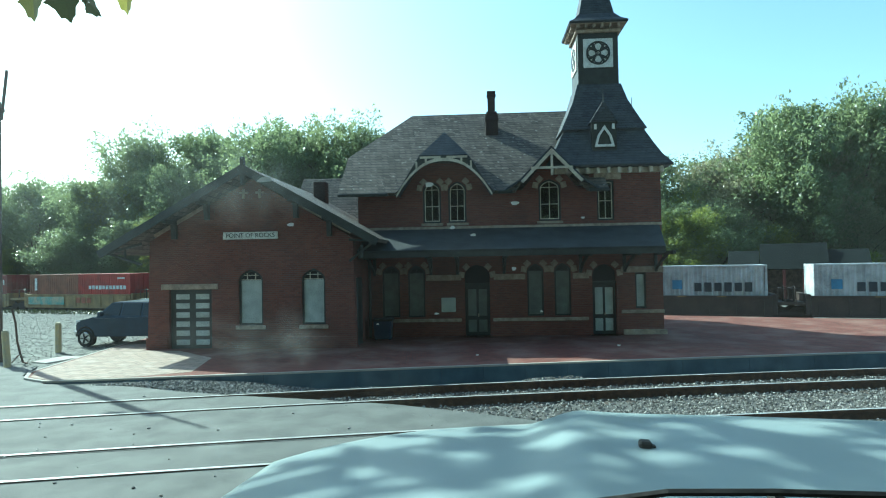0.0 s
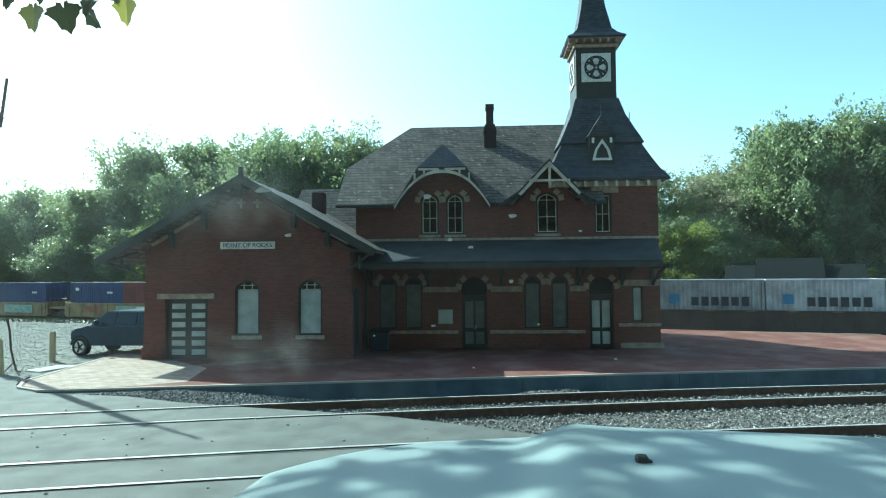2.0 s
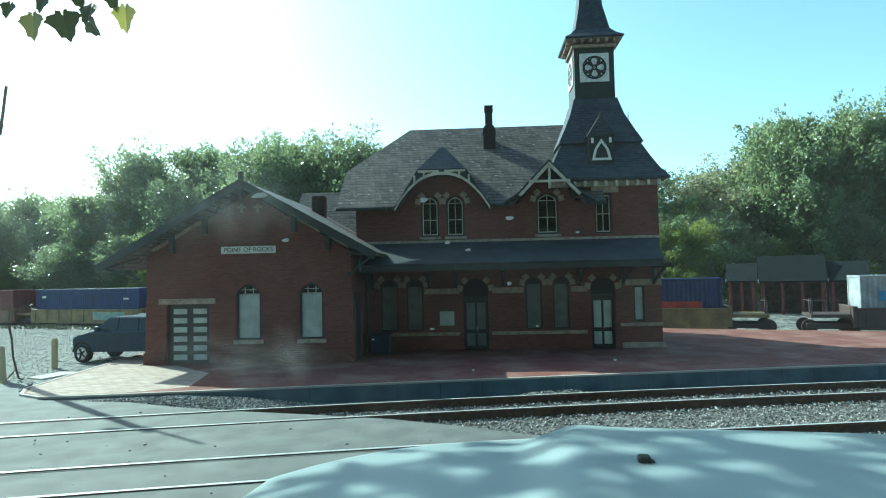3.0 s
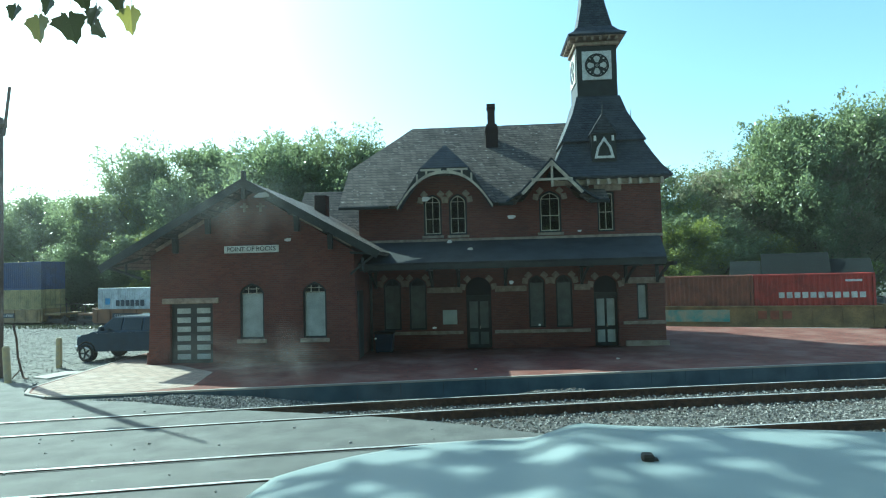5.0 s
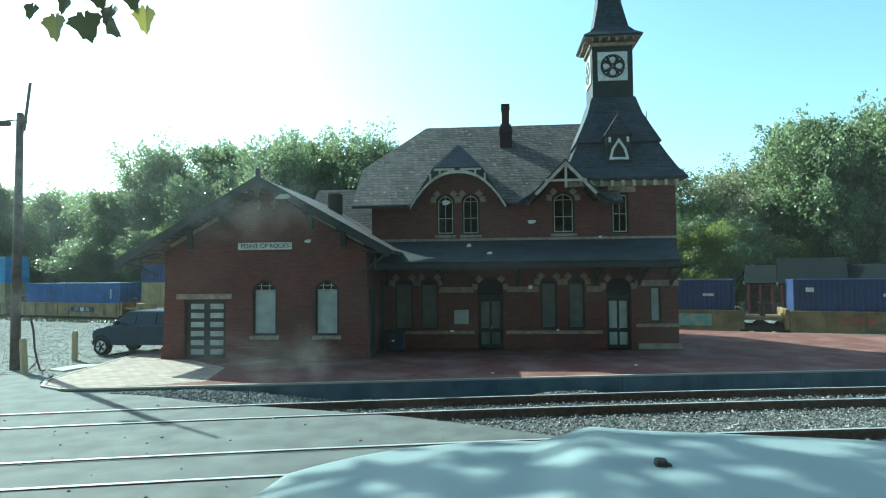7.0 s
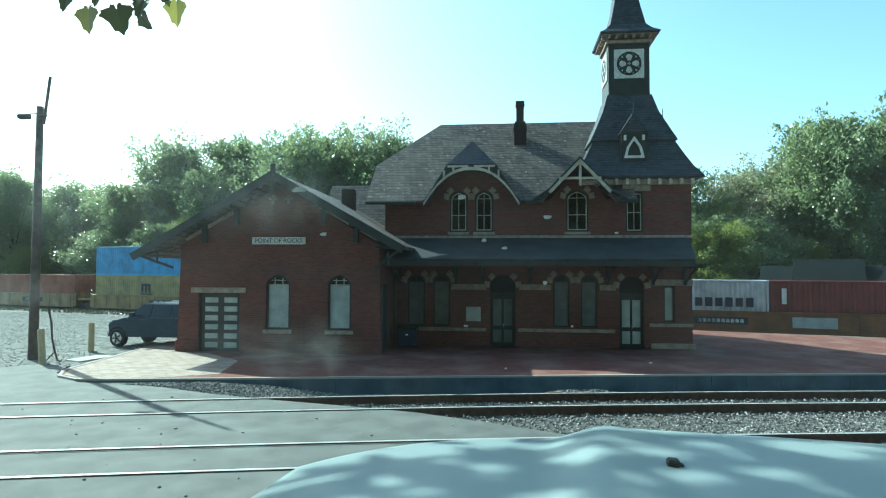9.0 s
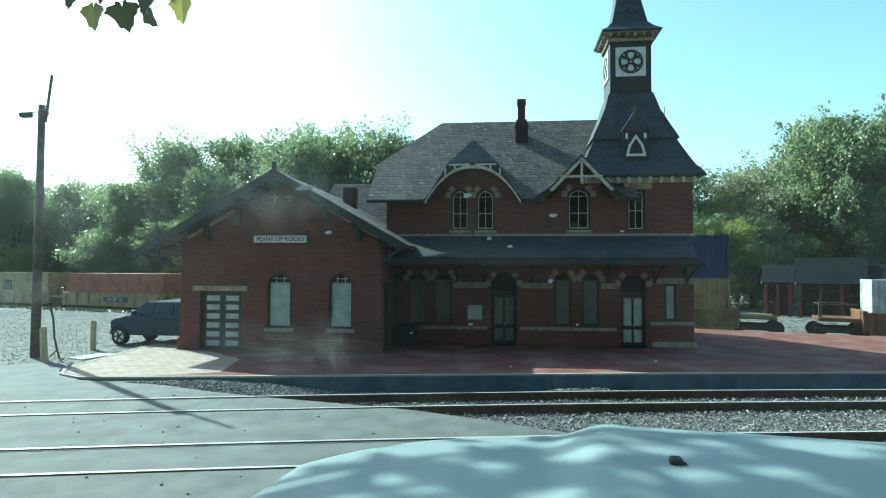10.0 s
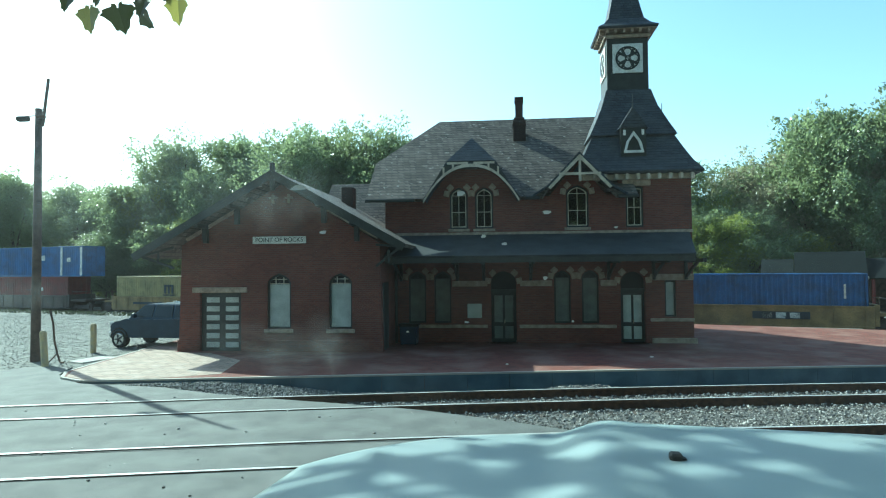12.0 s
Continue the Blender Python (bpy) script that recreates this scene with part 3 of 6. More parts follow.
def station():
    st = empty("station", ST, "red brick Victorian railway station with slate roofs and a clock tower", "station")
    # --- freight wing with its gable to the tracks
    L, R, P, F = -20.5, -12.5, -16.42, -3.2
    zl, zp = 4.3, 6.65
    door = [(-19.75, 0.0), (-18.05, 0.0), (-18.05, 2.4), (-19.75, 2.4)]
    w1, w2 = (-16.98, -16.02, 1.0, 3.15), (-14.5, -13.58, 1.0, 3.15)
    holes = [door, arch(*w1, 0.42), arch(*w2, 0.42)]
    part("gable_wall", pierced([(L - 0.12, 0), (R + 0.1, 0), (R, zl), (P, zp), (L, zl)], holes, F, F + 0.35), BRICK, st)
    part("side_wall", boxed(L, L + 0.35, F + 0.35, 9.5, 0, zl), BRICK, st)
    part("side_wall", boxed(R - 0.35, R, F + 0.35, 9.5, 0, zl), BRICK, st)
    part("back_wall", prism(bmesh.new(), [(L, 0), (R, 0), (R, zl), (P, zp), (L, zl)], 9.5, 9.85), BRICK, st)
    part("plinth", boxed(L - 0.16, -19.8, F - 0.05, F - 0.003, 0, 0.55, 0.02), BRICK, st)
    part("plinth", boxed(-18.0, R + 0.14, F - 0.05, F - 0.003, 0, 0.55, 0.02), BRICK, st)
    sl = 0.56
    for s, xe in ((-1, -22.0), (1, -11.35)):
        ze = 7.05 - abs(xe - P) * sl
        bm = bmesh.new()
        slab(bm, [(P, F - 0.95, 7.05), (xe, F - 0.95, ze), (xe, 10.2, ze), (P, 10.2, 7.05)], 0.14)
        part("wing_roof", bm, SLATE, st, "weathered grey slate roof")
        bm = bmesh.new()
        slab(bm, [(P, F - 1.0, 7.08), (xe - s * -0.04, F - 1.0, ze), (xe - s * -0.04, F - 0.955, ze), (P, F - 0.955, 7.08)], 0.3)
        part("bargeboard", bm, TRIM_DARK, st)
        for k, x in enumerate((P + s * 1.75, P + s * 3.05)):
            zz = 6.93 - abs(x - P) * sl
            bm = boxed(x - 0.09, x + 0.09, F - 0.9, F - 0.01, zz - 0.28, zz - 0.12, 0.015)
            prism(bm, [(F - 0.22, zz - 0.28), (F - 0.02, zz - 0.28), (F - 0.02, zz - 0.85), (F - 0.16, zz - 0.85)], x - 0.09, x + 0.09, "x")
            part("bracket", bm, TRIM_DARK, st)
        x0 = L if s < 0 else R
        bm = bmesh.new()
        for x in (x0,):
            d = abs(xe - x0) - 0.2
            for z0, x1, z1 in ((zl - 0.1, x0 + s * d, ze + 0.02), (zl - 0.9, x0 + s * d, ze + 0.0)):
                tube(bm, [(x0, F - 0.6, z0), (x1, F - 0.6, z1 - 0.08)], 0.06, 4)
            tube(bm, [(x0 + s * d * 0.5, F - 0.6, zl - 0.75), (x0 + s * d * 0.5, F - 0.6, zl - 0.3)], 0.05, 4)
        part("eave_truss", bm, TRIM_DARK, st)
        # pale frieze board under the rake
        bm = bmesh.new()
        slab(bm, [(P + s * 1.9, F - 0.02, 6.91 - 1.9 * sl - 0.16), (P + s * 3.9, F - 0.02, 6.91 - 3.9 * sl - 0.16), (P + s * 3.9, F - 0.06, 6.91 - 3.9 * sl - 0.16), (P + s * 1.9, F - 0.06, 6.91 - 1.9 * sl - 0.16)], 0.14)
        part("frieze_board", bm, STONE, st)
    part("king_post", boxed(P - 0.08, P + 0.08, F - 0.98, F - 0.8, 6.3, 7.35, 0.02), TRIM_DARK, st)
    for x in (-0.32, 0.32):
        bm = bmesh.new()
        box(bm, P + x - 0.05, P + x + 0.05, F - 0.05, F + 0.01, 5.9, 6.25)
        box(bm, P + x - 0.16, P + x + 0.16, F - 0.05, F + 0.01, 6.08, 6.16)
        part("louvre", bm, STONE, st)
    part("side_door", boxed(R + 0.003, R + 0.06, F + 0.5, F + 1.5, 0.0, 2.75, 0.02), TRIM_DARK, st)
    part("downspout", tube(bmesh.new(), [(R + 0.12, F + 2.9, 0.1), (R + 0.12, F + 2.9, 3.9)], 0.06, 8), TRIM_DARK, st)
    sash(st, *w1, F, 0.42, BLIND, (2, 2))
    sash(st, *w2, F, 0.42, BLIND, (2, 2))
    for x0, x1, *_ in (w1, w2):
        part("sill", boxed(x0 - 0.1, x1 + 0.1, F - 0.07, F + 0.1, 0.84, 0.99, 0.015), STONE, st)
    part("lintel", boxed(-20.05, -17.8, F - 0.05, F + 0.1, 2.41, 2.62, 0.015), STONE, st)
    # panelled freight door
    fd = part("freight_door", boxed(-19.75, -18.05, F + 0.16, F + 0.24, 0.03, 2.4), TRIM_DARK, st, "dark door with ten pale panes")
    for c in (-19.27, -18.48):
        for k in range(6):
            z = 0.24 + k * 0.355
            part("pane", boxed(c - 0.27, c + 0.27, F + 0.145, F + 0.175, z, z + 0.21, 0.01), BLIND, fd)
    sign = part("station_sign", boxed(-17.55, -15.4, F - 0.07, F - 0.012, 4.32, 4.6, 0.01), WHITE, st, "white name board with dark letters")
    cu = bpy.data.curves.new("lettering", "FONT")
    cu.body, cu.size, cu.align_x, cu.align_y, cu.extrude = "POINT OF ROCKS", 0.24, "CENTER", "CENTER", 0.004
    txt = new("lettering", cu)
    txt.data.materials.append(TRIM_DARK)
    txt.parent, txt.matrix_basis = sign, pose(-16.47, F - 0.079, 4.46, 90, 0, 0)

    # --- main block
    A, E, D = -12.9, 0.1, 9.4
    zt = 6.35
    up = [(-10.05, -9.27), (-8.95, -8.17), (-5.06, -4.12)]
    low = [(-11.88, -11.12), (-10.76, -10.02), (-5.62, -4.92), (-4.46, -3.76)]
    holes = [arch(a, b, 5.0, 6.8, 0.35) for a, b in up] + [arch(a, b, 0.93, 3.17, 0.32) for a, b in low]
    holes += [arch(-8.3, -7.22, 0.0, 3.15, 0.5, pointed=0.1), arch(-2.86, -1.84, 0.0, 3.1, 0.5, pointed=0.1), [(-1.06, 1.2), (-0.6, 1.2), (-0.6, 2.72), (-1.06, 2.72)],
              [(-2.58, 4.97), (-1.86, 4.97), (-1.86, 6.7), (-2.58, 6.7)]]
    top = [(A, 0), (E, 0), (E, 7.0), (-2.9, 7.0), (-2.9, zt), (-3.35, zt), (-4.56, 7.8), (-5.77, zt), (-7.2, zt), (-8.15, 7.6), (-10.0, 7.6), (-10.95, zt), (A, zt)]
    part("front_wall", pierced(top, holes, 0.0, 0.4), BRICK, st)
    part("end_wall", prism(bmesh.new(), [(0.4, 0), (D, 0), (D, zt), (7.6, 8.0), (1.76, 8.0), (0.4, zt + 0.1)], A, A + 0.4, "x"), BRICK, st)
    part("back_wall", boxed(A, -2.5, D, D + 0.4, 0, zt), BRICK, st)
    part("tower_side_wall", boxed(E - 0.4, E, 0.4, 4.6, 0, 7.0), BRICK, st)
    part("tower_side_wall", boxed(-4.5, -4.1, 0.4, 4.6, 5.5, 7.6), BRICK, st)
    part("tower_back_wall", boxed(-4.1, E - 0.4, 4.2, 4.6, 5.5, 7.6), BRICK, st)
    part("side_wall", boxed(-2.9, -2.5, 4.6, D, 0, zt), BRICK, st)
    # sheets behind the openings whose black stands for the rooms' darkness
    part("floor_void", boxed(A + 0.45, E - 0.45, 0.9, 1.0, 0.02, 6.3), DARK_IN, st, "near-black sheet standing in for unlit rooms")
    part("floor_void", boxed(L + 0.4, R - 0.4, F + 0.9, F + 1.0, 0.02, 4.2), DARK_IN, st, "near-black sheet standing in for unlit rooms")
    # main roof with clipped gable
    EV, RZ, RY = -0.65, 10.87, 4.7
    s1 = (RZ - 6.28) / (RY - EV)
    yk = 1.63
    zk = 6.28 + (yk - EV) * s1
    xe, xr = -13.65, -10.95
    up_z = lambda y: 6.28 + (y - EV) * s1
    # deeper valleys for the shallower slope
    deep = lambda y: EV + (y - EV) * 1.2 if y < 3 else y
    bm = bmesh.new()
    slab(bm, [(-2.9, 2 * RY - EV, 6.28), (xe, 2 * RY - EV, 6.28), (xe, 2 * RY - yk, zk), (xr, RY, RZ), (-2.9, RY, RZ)], 0.16)
    # the front slope leaves room for both dormers
    cut = [(xe, EV), (-11.15, EV), (-10.08, 0.75), (-9.08, 1.85), (-9.08, RY), (xr, RY), (xe, EV + (yk - EV) / 1.2)]
    slab(bm, [(x, deep(y), up_z(deep(y))) for x, y in cut], 0.16)
    cut = [(-9.08, 1.85), (-8.08, 0.75), (-7.0, EV), (-6.1, EV), (-5.3, 0.45), (-4.6, 1.15), (-4.6, RY), (-9.08, RY)]
    slab(bm, [(x, deep(y), up_z(deep(y))) for x, y in cut], 0.16)
    cut = [(-4.6, 1.15), (-3.85, 0.45), (-3.05, EV), (-2.2, EV), (-2.3, 0.25), (-2.6, 1.4), (-3.0, RY), (-4.6, RY)]
    slab(bm, [(x, deep(y), up_z(deep(y))) for x, y in cut], 0.16)
    slab(bm, [(xe, yk, zk), (xr, RY, RZ), (xe, 2 * RY - yk, zk)], 0.16)
    part("main_roof", bm, SLATE, st, "lichen-spotted grey slate roof")
    part("gutter", boxed(xe, -11.5, EV - 0.08, EV + 0.02, 6.14, 6.28, 0.02), TRIM_DARK, st)
    part("gutter", boxed(-3.0, -2.2, EV - 0.08, EV + 0.02, 6.14, 6.28, 0.02), TRIM_DARK, st)
    part("gutter", boxed(-6.8, -6.2, EV - 0.08, EV + 0.02, 6.14, 6.28, 0.02), TRIM_DARK, st)
    # dormer with clipped gable and curved bargeboard
    c, hw = -9.08, 2.05
    bm = bmesh.new()
    for s in (-1, 1):
        slab(bm, [(c + s * 1.03, -0.75, 7.83), (c + s * hw, -0.75, 6.2), (c + s * hw, 0.2, 6.2), (c + s * 1.03, 2.1, 7.83)], 0.1)
        slab(bm, [(c + s * 1.03, -0.75, 7.83), (c, 0.3, 9.03), (c, 3.6, 9.03), (c + s * 1.03, 2.1, 7.83)], 0.1)
    slab(bm, [(c - 1.03, -0.75, 7.83), (c + 1.03, -0.75, 7.83), (c, 0.3, 9.03)], 0.1)
    part("dormer_roof", bm, DARK_SLATE, st, "dark slate clipped gable roof")
    bm = bmesh.new()
    n = 14
    outer, inner = [], []
    for k in range(n + 1):
        f = k / n * 2 - 1
        x = f * (hw - 0.0)
        outer.append((c + x, 7.78 if abs(x) < 1.03 else 7.78 - (abs(x) - 1.03) * 1.6))
        inner.append((c + x * 0.985, 7.56 - 1.5 * abs(f) ** 2.3 if abs(f) < 0.999 else 6.06))
    prism(bm, outer + inner[::-1], -0.8, -0.7)
    bmesh.ops.triangulate(bm, faces=[f for f in bm.faces if len(f.verts) > 4])
    part("bargeboard", bm, TRIM_DARK, st)
    bm = bmesh.new()
    for k in range(n):
        a, b = inner[k], inner[k + 1]
        prism(bm, [a, b, (b[0], b[1] + 0.13), (a[0], a[1] + 0.13)], -0.83, -0.802)
    box(bm, c - 1.0, c - 0.12, -0.83, -0.802, 7.68, 7.77)
    box(bm, c + 0.12, c + 1.0, -0.83, -0.802, 7.68, 7.77)
    for s in (-1, 1):
        for d in (0.35, 0.75, 1.15):
            x = c + s * d
            box(bm, x - 0.04, x + 0.04, -0.828, -0.801, 7.56 - 1.5 * (d / hw) ** 2.3, 7.75 - max(0, d - 1.03) * 1.6)
    part("fretwork", bm, CREAM, st, "cream fretwork arch")
    # pointed dormer
    c2, h2 = -4.56, 1.3
    bm = bmesh.new()
    for s in (-1, 1):
        slab(bm, [(c2, -0.75, 8.1), (c2 + s * h2, -0.75, 6.75), (c2 + s * h2, 0.25, 6.75), (c2, 2.0, 8.1)], 0.1)
        slab(bm, [(c2 + s * h2, -0.75, 6.75), (c2 + s * (h2 + 0.65), -0.75, 6.33), (c2 + s * (h2 + 0.65), -0.1, 6.33), (c2 + s * h2, 0.4, 6.75)], 0.08)
    part("dormer_roof", bm, DARK_SLATE, st, "dark slate gable roof")
    bm = bmesh.new()
    for s in (-1, 1):
        slab(bm, [(c2, -0.82, 7.98), (c2 + s * h2, -0.82, 6.63), (c2 + s * h2, -0.76, 6.63), (c2, -0.76, 7.98)], 0.13)
    box(bm, c2 - 0.85, c2 + 0.85, -0.815, -0.765, 7.12, 7.22)
    box(bm, c2 - 0.05, c2 + 0.05, -0.818, -0.762, 6.85, 7.9)
    part("bargeboard", bm, CREAM, st, "cream gable bargeboard")
    # upper windows
    for a, b in up:
        sash(st, a, b, 5.0, 6.8, 0.0, 0.35, None, (1, 2))
        hood_stones(st, a, b, 6.8, 0.35, 0.0)
        part("sill", boxed(a - 0.08, b + 0.08, -0.06, 0.1, 4.88, 4.99, 0.01), STONE, st)
    sash(st, -2.58, -1.86, 4.97, 6.7, 0.0, 0.05, None, (1, 2), 0.0)
    part("lintel", boxed(-2.7, -1.55, -0.04, 0.1, 6.71, 7.0, 0.01), STONE, st)
    part("string_course", boxed(A, E + 0.02, -0.05, -0.003, 4.72, 4.84, 0.01), STONE, st)
    # lower windows and doors
    for a, b in low:
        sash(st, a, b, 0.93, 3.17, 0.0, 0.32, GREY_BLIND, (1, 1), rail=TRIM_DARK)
        hood_stones(st, a, b, 3.17, 0.32, 0.0)
    for a, b in ((-9.98, -8.45), (-7.05, -5.7), (-3.68, -3.0)):
        part("stone_band", boxed(a, b, -0.03, 0.05, 2.5, 2.74, 0.01), STONE, st)
    for a, b in ((-11.95, -8.45), (-7.1, -3.05)):
        part("stone_belt", boxed(a, b, -0.06, 0.05, 0.72, 0.86, 0.012), STONE, st)
    for a, b in ((-8.3, -7.22), (-2.86, -1.84)):
        d = part("station_door", boxed(a + 0.02, b - 0.02, 0.2, 0.28, 0.02, 2.25), TRIM_DARK, st, "dark double door with tall pale panes")
        # the fanlight is a near-black sheet in place of the dark hall
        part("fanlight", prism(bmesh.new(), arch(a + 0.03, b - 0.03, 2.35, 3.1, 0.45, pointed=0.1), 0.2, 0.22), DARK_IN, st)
        part("transom", boxed(a, b, 0.12, 0.3, 2.25, 2.37, 0.01), TRIM_DARK, st)
        m = (a + b) / 2
        for x0, x1 in ((a + 0.13, m - 0.05), (m + 0.05, b - 0.13)):
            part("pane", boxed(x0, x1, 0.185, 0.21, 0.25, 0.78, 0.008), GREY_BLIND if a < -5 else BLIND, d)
            part("pane", boxed(x0, x1, 0.185, 0.21, 0.95, 2.1, 0.008), GREY_BLIND if a < -5 else BLIND, d)
        part("door_handle", boxed(m + 0.02, m + 0.06, 0.14, 0.2, 0.9, 1.05, 0.01), STONE, d)
        hood_stones(st, a, b, 3.12, 0.5, 0.0)
        part("doorstep", boxed(a - 0.15, b + 0.15, -0.45, 0.25, 0.0, 0.1, 0.02), STONE, st)
    sash(st, -1.06, -0.6, 1.2, 2.72, 0.0, 0.03, BLIND, (0, 0), 0.0)
    part("stone_band", boxed(-1.65, E + 0.02, -0.045, 0.05, 2.72, 2.98, 0.01), STONE, st)
    part("stone_belt", boxed(-1.65, E + 0.02, -0.06, 0.05, 1.0, 1.14, 0.01), STONE, st)
    part("tower_plinth", boxed(-1.6, E + 0.1, -0.12, -0.003, 0.0, 0.32, 0.02), STONE, st)
    part("notice_board", boxed(-9.32, -8.7, -0.08, -0.005, 1.15, 1.76, 0.01), BLIND, st, "pale notice board on the wall")
    # porch roof and brackets
    bm = bmesh.new()
    slab(bm, [(-12.45, 0.0, 4.75), (0.0, 0.0, 4.75), (-0.55, -2.6, 3.78), (-12.45, -2.6, 3.78)], 0.12)
    part("porch_roof", bm, METAL_ROOF, st, "dark standing-seam porch roof")
    part("porch_fascia", boxed(-12.4, -0.56, -2.62, -2.56, 3.5, 3.7), TRIM_DARK, st)
    for x in (-12.2, -9.75, -8.6, -6.6, -3.35, -1.5, -0.2):
        bm = boxed(x - 0.06, x + 0.06, -0.12, -0.004, 2.75, 4.2, 0.01)
        box(bm, x - 0.06, x + 0.06, -2.5, -0.1, 3.45, 3.6, 0.01)
        tube(bm, [(x, -0.1, 2.85), (x, -0.75, 3.15), (x, -1.7, 3.48)], 0.06, 4)
        part("porch_bracket", bm, TRIM_DARK, st)
    part("porch_soffit", boxed(-12.4, -0.5, -2.5, -0.02, 3.6, 3.64), TRIM_DARK, st)
    # chimney
    bm = boxed(-7.22, -6.62, 2.95, 3.55, 8.8, 10.4, 0.02)
    for k in range(2):
        box(bm, -7.25 + 0.02 * k, -6.59 - 0.02 * k, 2.92 + 0.02 * k, 3.58 - 0.02 * k, 10.12 + 0.12 * k, 10.22 + 0.12 * k, 0.012)
    box(bm, -7.18, -6.66, 2.99, 3.51, 10.4, 10.55, 0.02)
    box(bm, -7.1, -6.74, 3.07, 3.43, 10.55, 11.46, 0.02)
    box(bm, -7.14, -6.7, 3.03, 3.47, 11.3, 11.38, 0.012)
    box(bm, -7.13, -6.71, 3.04, 3.46, 11.46, 11.56, 0.02)
    part("chimney", bm, SOOT_BRICK, st)
    # --- clock tower
    tx, ty = -2.12, 2.25

    def pyramid(prof, mats, name, label=""):
        bm = bmesh.new()
        prev = None
        for z, h in prof:
            cur = [bm.verts.new((tx + sx * h, ty + sy * h, z)) for sx, sy in ((-1, -1), (1, -1), (1, 1), (-1, 1))]
            if prev:
                for k in range(4):
                    bm.faces.new((prev[k], prev[(k + 1) % 4], cur[(k + 1) % 4], cur[k]))
            else:
                bm.faces.new(cur)
            prev = cur
        bm.faces.new(prev)
        return part(name, bm, mats, st, label)
    pyramid([(7.22, 2.62), (7.3, 2.66), (7.75, 2.33), (8.3, 2.04), (8.93, 1.74), (8.98, 1.84), (9.6, 1.55), (10.4, 1.2), (11.2, 0.97)], DARK_SLATE, "tower_roof", "steep dark slate flared tower roof")
    part("cornice", boxed(tx - 2.35, tx + 2.35, ty - 2.38, ty + 2.35, 6.98, 7.2, 0.02), CREAM, st)
    for k in range(11):
        x = tx - 2.2 + k * 0.44
        part("cornice_bracket", boxed(x - 0.06, x + 0.06, ty - 2.58, ty - 2.385, 6.95, 7.2, 0.01), CREAM, st)
    part("clock_stage", boxed(tx - 0.9, tx + 0.9, ty - 0.9, ty + 0.9, 11.1, 13.55), TRIM_DARK, st, "dark boarded belfry stage")
    for sgn, mm in (("front", pose(tx, ty - 0.9, 12.62)), ("left", pose(tx - 0.9, ty, 12.62, 0, 0, -90)), ("right", pose(tx + 0.9, ty, 12.62, 0, 0, 90))):
        face = part("rose_panel", boxed(-0.66, 0.66, -0.05, -0.005, -0.66, 0.66, 0.01), WHITE, st, "white panel with a dark quatrefoil rose", m=mm)
        bm = bmesh.new()
        rs = 28
        for k in range(rs):
            a, b = 2 * math.pi * k / rs, 2 * math.pi * (k + 1) / rs
            prism(bm, [(r * math.cos(t), r * math.sin(t)) for r, t in ((0.47, a), (0.54, a), (0.54, b), (0.47, b))], -0.075, -0.052)
        for a0 in (0, math.pi / 2, math.pi, 1.5 * math.pi):
            for k in range(14):
                a, b = 2 * math.pi * k / 14, 2 * math.pi * (k + 1) / 14
                cx, cz = 0.28 * math.cos(a0), 0.28 * math.sin(a0)
                prism(bm, [(cx + r * math.cos(t), cz + r * math.sin(t)) for r, t in ((0.155, a), (0.215, a), (0.215, b), (0.155, b))], -0.073, -0.051)
            a1 = a0 + math.pi / 4
            prism(bm, [(r * math.cos(a1 + o), r * math.sin(a1 + o)) for r, o in ((0.0, 0), (0.49, 0.34), (0.49, 0.12), (0.36, 0.0), (0.49, -0.12), (0.49, -0.34))], -0.071, -0.0505)
        part("rose", bm, TRIM_DARK, face)
    part("belfry_cornice", boxed(tx - 1.0, tx + 1.0, ty - 1.0, ty + 1.0, 13.55, 13.7, 0.02), STONE, st)
    for mm in (pose(tx, ty, 0), pose(tx, ty, 0, 0, 0, -90)):
        for k in range(6):
            x = -0.9 + k * 0.36
            part("belfry_bracket", boxed(x - 0.05, x + 0.05, -1.2, -0.9, 13.72, 13.95, 0.01), STONE, st, m=mm)
    pyramid([(13.9, 1.27), (13.98, 1.31), (14.2, 1.02), (14.5, 0.78), (15.6, 0.55), (20.0, 0.06)], DARK_SLATE, "spire", "dark slate spire with flared eaves")
    part("spire_soffit", boxed(tx - 1.22, tx + 1.22, ty - 1.22, ty + 1.22, 13.86, 13.9), STONE, st)
    part("finial", tube(bmesh.new(), [(tx + 1.32, ty - 1.32, 9.9), (tx + 1.34, ty - 1.34, 10.45)], [0.03, 0.012], 5), TRIM_DARK, st)
    part("finial", tube(bmesh.new(), [(-2.2, 0.12, 10.1), (-2.2, 0.12, 10.65)], [0.03, 0.012], 5), TRIM_DARK, st)
    # tower dormer
    dx = -2.2
    bm = bmesh.new()
    prism(bm, [(dx - 0.52, 7.85), (dx + 0.52, 7.85), (dx + 0.52, 9.3), (dx - 0.52, 9.3)], 0.03, 1.5)
    part("tower_dormer", bm, TRIM_DARK, st, "dark dormer with a white triangular opening")
    bm = bmesh.new()
    for s in (-1, 1):
        slab(bm, [(dx, 0.1, 10.12), (dx + s * 0.62, -0.12, 9.16), (dx + s * 0.62, 1.3, 9.16), (dx, 1.6, 10.12)], 0.06)
    prism(bm, [(dx - 0.58, 9.2), (dx + 0.58, 9.2), (dx, 10.08)], -0.02, 0.1)
    part("dormer_hood", bm, DARK_SLATE, st)
    tri = [(dx - 0.42, 8.12), (dx + 0.42, 8.12), (dx + 0.3, 8.6), (dx, 9.05), (dx - 0.3, 8.6)]
